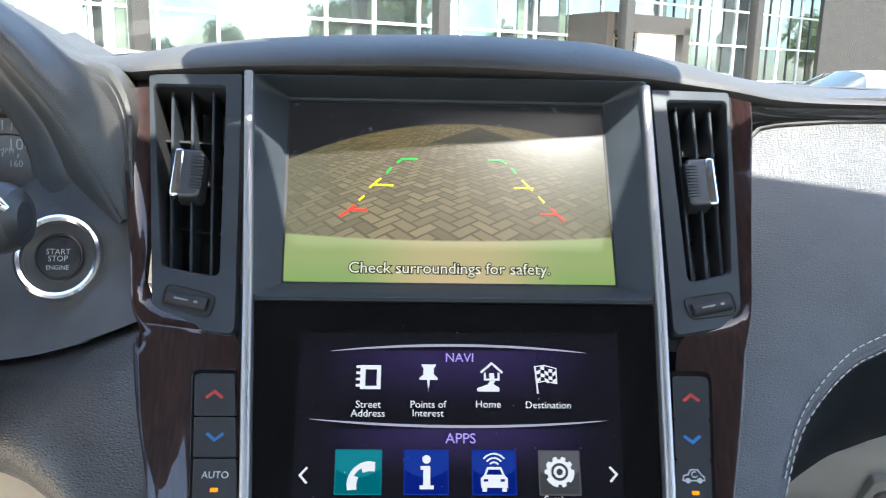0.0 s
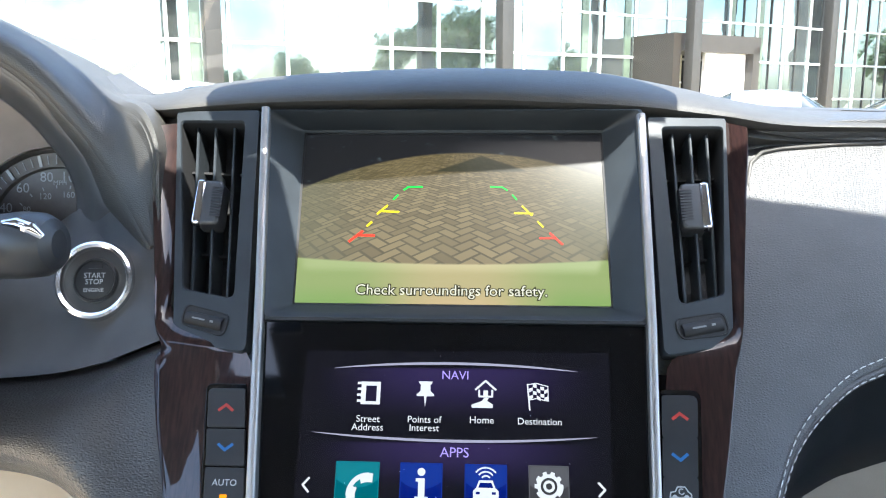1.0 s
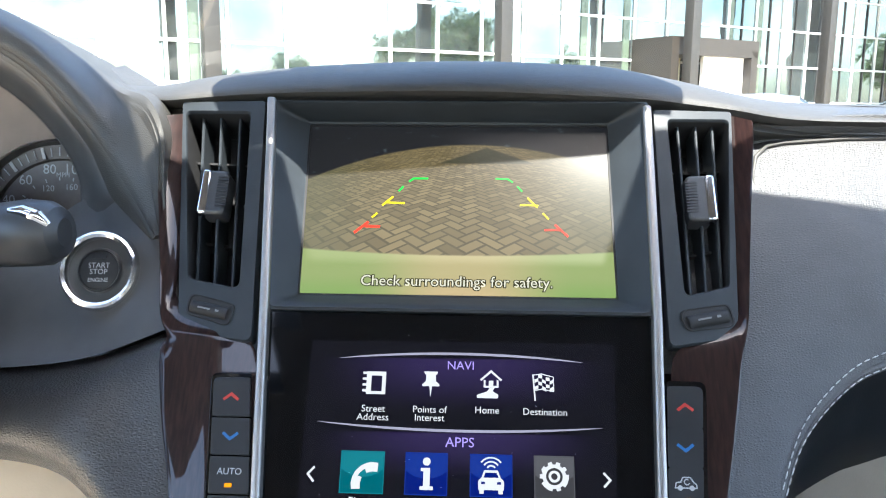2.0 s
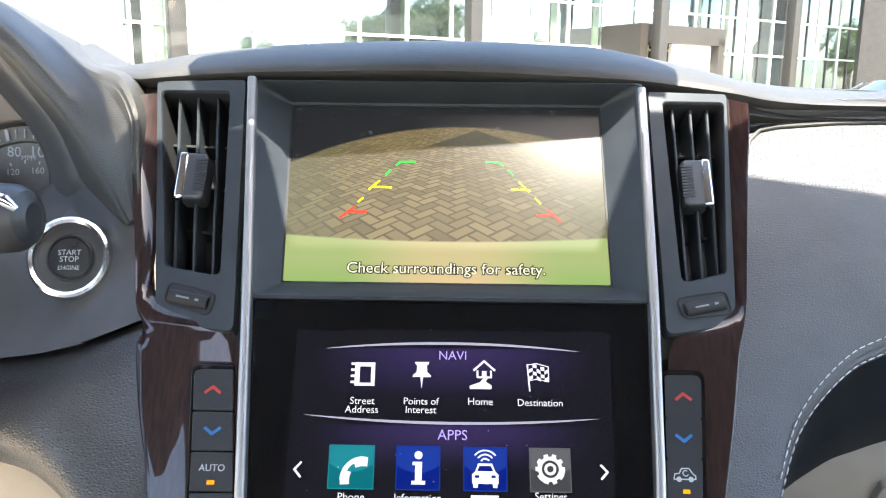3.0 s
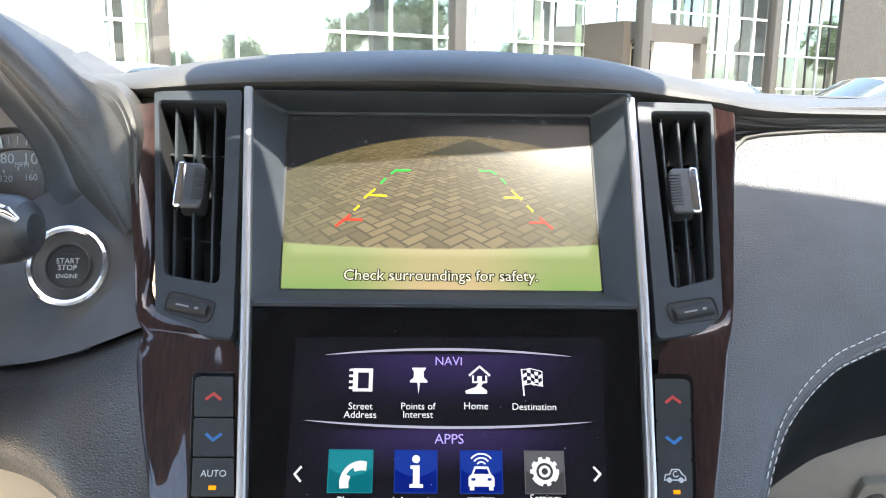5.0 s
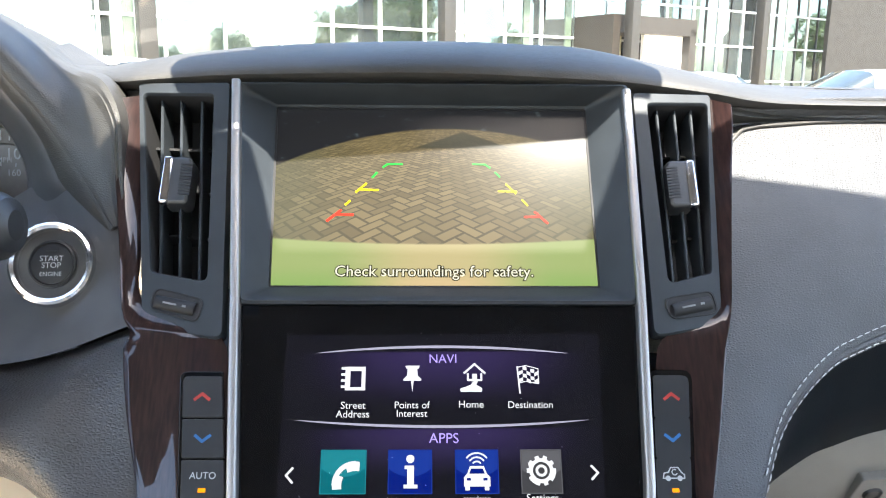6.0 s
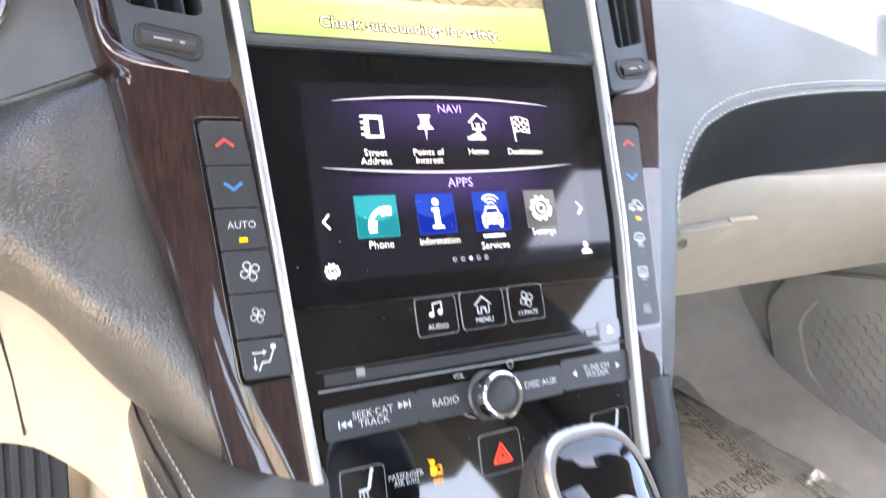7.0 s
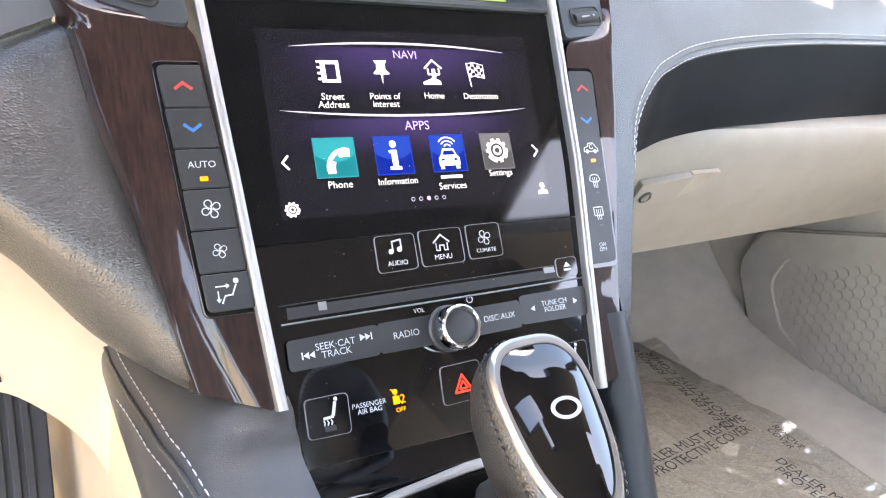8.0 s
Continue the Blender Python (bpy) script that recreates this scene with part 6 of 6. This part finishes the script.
part("grip", loops([knob_ring(0.45, -48), knob_ring(0.66, -40), knob_ring(0.86, -26), knob_ring(0.98, -12), knob_ring(1.0, -3), knob_ring(0.97, 5), knob_ring(0.90, 10), knob_ring(0.82, 11.5)], close_first=True, close_last=True, place=on_knob), LEATHER, gear_lever, "stitched black leather grip")
part("ring", loops([knob_ring(f, h, taper=0.26) for f, h in ((0.935, 7), (0.94, 10.8), (0.925, 13.0), (0.87, 14.6), (0.795, 14.5), (0.79, 11))], place=on_knob), KNOB_SILVER, gear_lever, "satin silver ring")
face = part("face", loops([knob_ring(f, h, taper=0.30) for f, h in ((0.81, 12), (0.80, 13.9), (0.75, 14.6), (0.65, 15.95), (0.5, 17.6), (0.35, 18.8), (0.2, 19.6), (0.05, 20.0))], close_last=True, place=on_knob), GLOSS, gear_lever, "gloss black face")
flat([[(1.6 + 6.4 * math.cos(a0), -2.0 + 4.6 * math.sin(a0)), (1.6 + 6.4 * math.cos(a1), -2.0 + 4.6 * math.sin(a1)), (1.6 + 4.6 * math.cos(a1), -2.0 + 3.1 * math.sin(a1)), (1.6 + 4.6 * math.cos(a0), -2.0 + 3.1 * math.sin(a0))]
      for a0, a1 in ((2 * math.pi * i / 28, 2 * math.pi * (i + 1) / 28) for i in range(28))], 20.1, "emblem", PRINT, face, "plain white oval ring", place=on_knob)
seam = [on_knob(x * 1.005, y * 1.005, 6.5) for x, y, n in knob_ring(0.985, 0)]
stitches(seam + [seam[0]], gear_lever, mat=BUTTON, length=0.0020, gap=0.0014, r=0.0005)
part("shaft", tube([on_knob(0, -4, -40), on_knob(0, -6, -75), Vector((KC.x + 0.01, KC.y + 0.02, 0.735))], [0.012, 0.011, 0.016], 16), PLASTIC, gear_lever)
part("gate", block((-0.05, 0.03, 0.735), (0.055, 0.205, 0.741), bevel=0.002), SATIN, gear_lever, "silver selector surround")

# ---------------------------------------------------------------- pedal
pedal = thing("accelerator_pedal", "ribbed black rubber accelerator pedal above the carpet", "pedal", where=(-0.22, 0.5, 0.52))
PM = Matrix.Translation((-0.212, 0.472, 0.671)) @ Matrix.Rotation(radians(58), 4, "X")
on_pedal = lambda u, v, n: PM @ Vector((u * 0.8 * MM, v * 0.8 * MM, n * 0.8 * MM))
part("pad", slab(rounded([(-40, -100), (38, -100), (40, 60), (24, 92), (-40, 104)], [8, 8, 10, 30, 10], 5), -14, 0, 2, place=on_pedal), RUBBER, pedal)
for i in range(6):
    part("rib", slab(rounded(box_of(-35 + i * 11.0, -92, -28.5 + i * 11.0, 78 + (10 if i < 4 else -8)), 2, 3), -1, 3, 1, place=on_pedal), RUBBER, pedal)
part("arm", tube([on_pedal(0, -60, -14), (-0.225, 0.56, 0.64), (-0.27, 0.70, 0.66), (-0.44, 0.96, 0.72)], 0.010, 8), PLASTIC, pedal)

# ---------------------------------------------------------------- outside
ASPHALT = material("paving", (0.45, 0.375, 0.28), 0.9, vary=0.2, scale=3, bump=0.4, bump_scale=60)
STUCCO = material("grey_cladding", (0.33, 0.31, 0.28), 0.7, vary=0.06, scale=2)
MULLION = material("white_mullion", (0.78, 0.78, 0.76), 0.4, vary=0.04)
COLUMN = material("grey_column_paint", (0.030, 0.028, 0.026), 0.5, vary=0.06, scale=4)
# Pale and dark noise paints cloud reflections that the clear sky lacks.
CURTAIN = material("cloud_patched_glazing", (0.36, 0.395, 0.38), 0.03, metal=0.9, second=(0.15, 0.205, 0.22), scale=0.35)
STRIPE = material("dark_green_stripe", (0.10, 0.13, 0.095), 0.3, vary=0.15, scale=2)
BROWN = material("bronze_cladding", (0.032, 0.026, 0.021), 0.45, vary=0.1, scale=3)
# Taupe darkened to carry the annex wall's shade, as the sun hits it.
CLAD = material("shaded_taupe_cladding", (0.020, 0.018, 0.016), 0.7, vary=0.08, scale=2)
CREAM = material("cream_window", (0.42, 0.40, 0.27), 0.3, vary=0.15, scale=2)
WHITE_SIGN = material("white_panel", (0.82, 0.82, 0.80), 0.5, vary=0.03)
LEAF = material("tree_leaves", (0.095, 0.15, 0.04), 0.6, vary=0.4, scale=3)
BARK = material("bark", (0.12, 0.09, 0.07), 0.9, vary=0.3, scale=10)
CAR_PAINTS = {"white": material("white_car_paint", (0.75, 0.76, 0.76), 0.25, coat=1.0, vary=0.02), "silver": material("silver_car_paint", (0.45, 0.47, 0.50), 0.3, metal=0.6, coat=1.0, vary=0.03),
              "dark": material("dark_car_paint", (0.03, 0.03, 0.035), 0.25, coat=1.0, vary=0.05)}
CAR_GLASS = material("car_window_glass", (0.03, 0.04, 0.045), 0.04, coat=0.5, vary=0.1)

ground = thing("ground", "pale paved forecourt reaching to the horizon", "ground", kind="structure")
bm = bmesh.new()
bmesh.ops.create_grid(bm, x_segments=2, y_segments=2, size=900)
part("paving", bm, ASPHALT, ground)

# the car's own underside, bonnet, boot and wheels
DARK_PAINT = material("dark_grey_car_paint", (0.035, 0.036, 0.04), 0.3, coat=1.0, vary=0.05)
car_body = thing("car_body", "dark grey painted car body standing on four wheels", "car", kind="structure", where=(0, -0.2, 0))
part("underbody", block((-0.77, -1.66, 0.20), (0.77, 1.10, 0.40), bevel=0.03), MATT, car_body)
rows = [[(x, 1.12, 0.985 - 0.05 * abs(x)), (x, 1.50, 0.95 - 0.06 * abs(x)), (x, 1.85, 0.88 - 0.08 * abs(x)), (x, 2.08 - 0.12 * abs(x), 0.72), (x, 2.12 - 0.14 * abs(x), 0.45), (x, 2.05 - 0.14 * abs(x), 0.24)] for x in (-0.78, -0.5, -0.2, 0.2, 0.5, 0.78)]
part("bonnet", skin(smooth_rows(rows, 3)), DARK_PAINT, car_body)
rows = [[(x, -1.67, 1.0), (x, -2.05, 0.98), (x, -2.22 + 0.1 * abs(x), 0.90), (x, -2.30 + 0.12 * abs(x), 0.60), (x, -2.22 + 0.12 * abs(x), 0.24)] for x in (-0.78, -0.5, -0.2, 0.2, 0.5, 0.78)]
part("boot", skin(smooth_rows(rows, 3)), DARK_PAINT, car_body)
for sx in (-1, 1):
    rows = [[(sx * 0.78, y, z0), (sx * 0.80, y, (z0 + z1) / 2), (sx * 0.78, y, z1)] for y, z0, z1 in ((1.11, 0.30, 0.94), (1.30, 0.66, 0.93), (1.55, 0.72, 0.90), (1.82, 0.66, 0.82), (2.0, 0.30, 0.68))]
    part("front_wing", skin(smooth_rows(rows, 3)), DARK_PAINT, car_body)
    rows = [[(sx * 0.78, y, z0), (sx * 0.80, y, (z0 + z1) / 2), (sx * 0.78, y, z1)] for y, z0, z1 in ((-1.67, 0.64, 1.0), (-1.75, 0.66, 0.99), (-2.0, 0.50, 0.97), (-2.2, 0.30, 0.86))]
    part("rear_wing", skin(smooth_rows(rows, 3)), DARK_PAINT, car_body)
    for ty in (1.56, -1.42):
        wheel = part("wheel", turned([(0.20, -0.10), (0.32, -0.09), (0.33, 0), (0.32, 0.09), (0.20, 0.10)], pose(sx * 0.74, ty, 0.33, 0, 90, 0), 28), RUBBER, car_body)
        part("rim", turned([(0.21, 0.0), (0.20, 0.105), (0.05, 0.09)], pose(sx * 0.74, ty, 0.33, 0, 90 * sx, 0), 20), SATIN, wheel)

D0, FDIR = 26.0, Vector((math.sin(radians(57)), math.cos(radians(57)), 0))
FNRM = Vector((FDIR.y, -FDIR.x, 0))
FM = Matrix((FDIR, Vector((0, 0, 1)), FNRM)).transposed().to_4x4()
FM.translation = (0, D0, 0)
showroom = thing("showroom", "glass-fronted car showroom with white mullions and grey columns", "building", where=(0, D0, 0))
m2 = lambda k, z, n: FM @ Vector((k, z, n))
STEP, LEVEL = 1.63, 1.45
K0, K1 = -24.61, 27.5
cols = [K0 + i * STEP for i in range(int((K1 - K0) / STEP) + 1)]
levels = [0.15] + [1.38 + LEVEL * i for i in range(6)]
for i, k in enumerate(cols):
    for a, b in zip(levels, levels[1:]):
        bm = bmesh.new()
        g = 0.012 * noise.noise((k, a, 1.0))
        bm.faces.new([bm.verts.new(m2(k + du, z, -0.02 + n)) for du, z, n in ((0, a, g), (STEP, a, -g), (STEP, b, g), (0, b, -g))])
        part("pane", bm, CURTAIN, showroom, smooth=False)
for k in cols + [cols[-1] + STEP]:
    part("mullion", block((k - 0.04, 0.1, -0.06), (k + 0.04, levels[-1], 0.05), m=FM), MULLION, showroom)
for k in cols:
    if k > 10.6:
        part("thin_mullion", block((k + STEP / 2 - 0.025, 0.1, -0.04), (k + STEP / 2 + 0.025, levels[-1], 0.03), m=FM), COLUMN, showroom)
# Flat stripes stand in for dark columns that show in the glass.
for k in (-9.2, 4.05, 6.0, 11.4, 13.1):
    part("column_stripe", block((k - 0.14, 0.1, -0.05), (k + 0.14, levels[-1], 0.02), m=FM), STRIPE, showroom, "dark green stripe standing for a column seen in the glass")
for z in levels:
    part("transom", block((K0, z - 0.04, -0.055), (cols[-1] + STEP, z + 0.04, 0.045), m=FM), MULLION, showroom)
part("rear_wall", block((K0, 0, -12), (cols[-1] + STEP, levels[-1], -11.8), m=FM), STUCCO, showroom)
part("roof", block((K0 - 0.5, levels[-1], -12), (cols[-1] + STEP + 0.5, levels[-1] + 0.6, 2.8), m=FM), STUCCO, showroom, "flat roof slab")
for k in (-17.4, -9.36, -0.94, 6.75, 14.06):
    part("column", block((k - 0.2, 0, 2.2), (k + 0.2, levels[-1], 2.6), m=FM, bevel=0.03), COLUMN, showroom, "grey square column")

portal = thing("entrance_portal", "boxy bronze-clad entrance portal with pale doors", "entrance", where=m2(10, 0, 1))
part("side", block((6.25, 0, 0.06), (6.6, 3.55, 2.0), m=FM), BROWN, portal)
part("side", block((10.3, 0, 0.06), (10.65, 3.2, 2.0), m=FM), BROWN, portal)
part("lintel", block((6.6, 2.95, 0.06), (10.65, 3.55, 2.0), m=FM), BROWN, portal)
part("window_panel", block((6.6, 0.1, 0.4), (8.2, 2.95, 0.55), m=FM), CREAM, portal, "pale yellowish window")
for k in (7.1, 7.65):
    part("glazing_bar", block((k - 0.03, 0.1, 0.55), (k + 0.03, 2.95, 0.60), m=FM), MULLION, portal)
for z in (1.0, 1.95):
    part("glazing_bar", block((6.6, z - 0.03, 0.55), (8.2, z + 0.03, 0.595), m=FM), MULLION, portal)
part("door_panel", block((8.2, 0.1, 1.5), (10.3, 2.95, 1.65), m=FM), WHITE_SIGN, portal, "bright white door panel")
annex = thing("annex_wall", "tall plain grey-beige clad wall, its shade put into the colour", "wall", where=(21, 35, 0))
part("wall", block((0, 0, 0), (9, 14, 0.5), m=Matrix.Translation((17.3, 35.1, 0)) @ Matrix.Rotation(radians(-8), 4, "Z") @ Matrix.Rotation(radians(90), 4, "X")), CLAD, annex)


def parked_car(x, y, turn, paint, label):
    ob = thing("parked_car", label, "car", "parked cars", where=(x, y, 0))
    m = pose(x, y, 0, 0, 0, turn)
    def section(rows):
        return skin(smooth_rows([[m @ Vector(p) for p in r] for r in rows], 3))
    body = [[(s * (0.90 - 0.10 * (abs(t) > 2.0)), t, z) for s, z in ((-1, 0.25), (-1, 0.60), (-0.93, h), (-0.5, h + 0.04), (0, h + 0.05), (0.5, h + 0.04), (0.93, h), (1, 0.60), (1, 0.25))]
            for t, h in ((-2.3, 0.55), (-2.2, 0.78), (-1.2, 0.92), (0, 0.95), (1.2, 0.95), (2.2, 0.92), (2.35, 0.6))]
    part("body", section(body), CAR_PAINTS[paint], ob)
    roof = [[(s * 0.56, t, z) for s, z in ((-1.25, 0.93), (-1.08, h - 0.07), (-0.5, h), (0, h + 0.015), (0.5, h), (1.08, h - 0.07), (1.25, 0.93))] for t, h in ((-1.15, 0.95), (-0.55, 1.36), (0.1, 1.43), (0.8, 1.40), (1.75, 0.97))]
    part("roof", section([roof[1], roof[2], roof[3]]), CAR_PAINTS[paint], ob)
    part("windscreen", section([roof[0], roof[1]]), CAR_GLASS, ob)
    part("rear_window", section([roof[3], roof[4]]), CAR_GLASS, ob)
    for sx in (-1, 1):
        for ty in (-1.4, 1.4):
            w = part("wheel", turned([(0.20, -0.10), (0.32, -0.09), (0.33, 0), (0.32, 0.09), (0.20, 0.10)], m @ pose(sx * 0.80, ty, 0.33, 0, 90, 0), 24), RUBBER, ob)
            part("rim", turned([(0.21, 0.0), (0.20, 0.105), (0.05, 0.09)], m @ pose(sx * 0.80, ty, 0.33, 0, 90 * sx, 0), 16), SATIN, w)
    return ob


parked_car(-3.9, 10.3, 60, "white", "white saloon parked on the forecourt")
parked_car(-5.4, 11.0, 60, "white", "white saloon parked on the forecourt")
parked_car(6.1, 17.3, 70, "silver", "silver saloon parked before the entrance")
parked_car(8.3, 14.3, 100, "white", "white saloon parked by the annex wall")


def tree(x, y, h, seed):
    ob = thing("tree", "leafy green tree with an uneven crown", "tree", "trees across the road", where=(x, y, 0))
    rnd = random.Random(seed)
    trunk = bmesh.new()
    tube([(x, y, 0), (x + 0.1, y, h * 0.25), (x, y + 0.1, h * 0.5), (x, y, h * 0.8)], [h * 0.035, h * 0.028, h * 0.018, h * 0.006], 8, trunk)
    for i in range(7):
        a = rnd.uniform(0, 6.28)
        z = h * rnd.uniform(0.3, 0.55)
        tube([(x, y, z), (x + math.cos(a) * h * 0.15, y + math.sin(a) * h * 0.15, z + h * 0.12), (x + math.cos(a) * h * 0.28, y + math.sin(a) * h * 0.28, z + h * 0.2)], [h * 0.014, h * 0.009, h * 0.004], 5, trunk)
    part("trunk", trunk, BARK, ob)
    verts, faces = [], []
    for i in range(2600):
        d = Vector((rnd.gauss(0, 1), rnd.gauss(0, 1), rnd.gauss(0, 1))).normalized() * rnd.uniform(0.35, 1) ** 0.5
        d *= 0.75 + 0.45 * noise.noise(Vector((d.x * 1.6 + seed, d.y * 1.6, d.z * 1.6)))
        c = Vector((x + d.x * h * 0.36, y + d.y * h * 0.36, h * 0.62 + d.z * h * 0.34))
        q = Euler((rnd.uniform(0, 6), rnd.uniform(0, 6), rnd.uniform(0, 6))).to_matrix()
        s = h * 0.022
        b = len(verts)
        verts += [c + q @ Vector(p) * s for p in ((-1, 0, 0), (0, -0.6, 0.2), (1.2, 0, 0), (0, 0.6, 0.2))]
        faces.append((b, b + 1, b + 2, b + 3))
    me = bpy.data.meshes.new("crown")
    me.from_pydata(verts, [], faces)
    me.materials.append(LEAF)
    crown = new("crown", me)
    crown.parent = ob
    crown.matrix_parent_inverse = Matrix.Translation((-x, -y, 0))
    crown["label"] = "crown of many small leaves"
    return ob


for i, (x, y, h) in enumerate(((42, 5, 11), (47, 1, 12), (44, -3, 10), (54, 10, 8), (38, -10, 6), (58, -4, 9), (62, 16, 8), (60, 26, 9), (34, -16, 6), (72, 40, 10))):
    tree(x, y, h, i + 3)
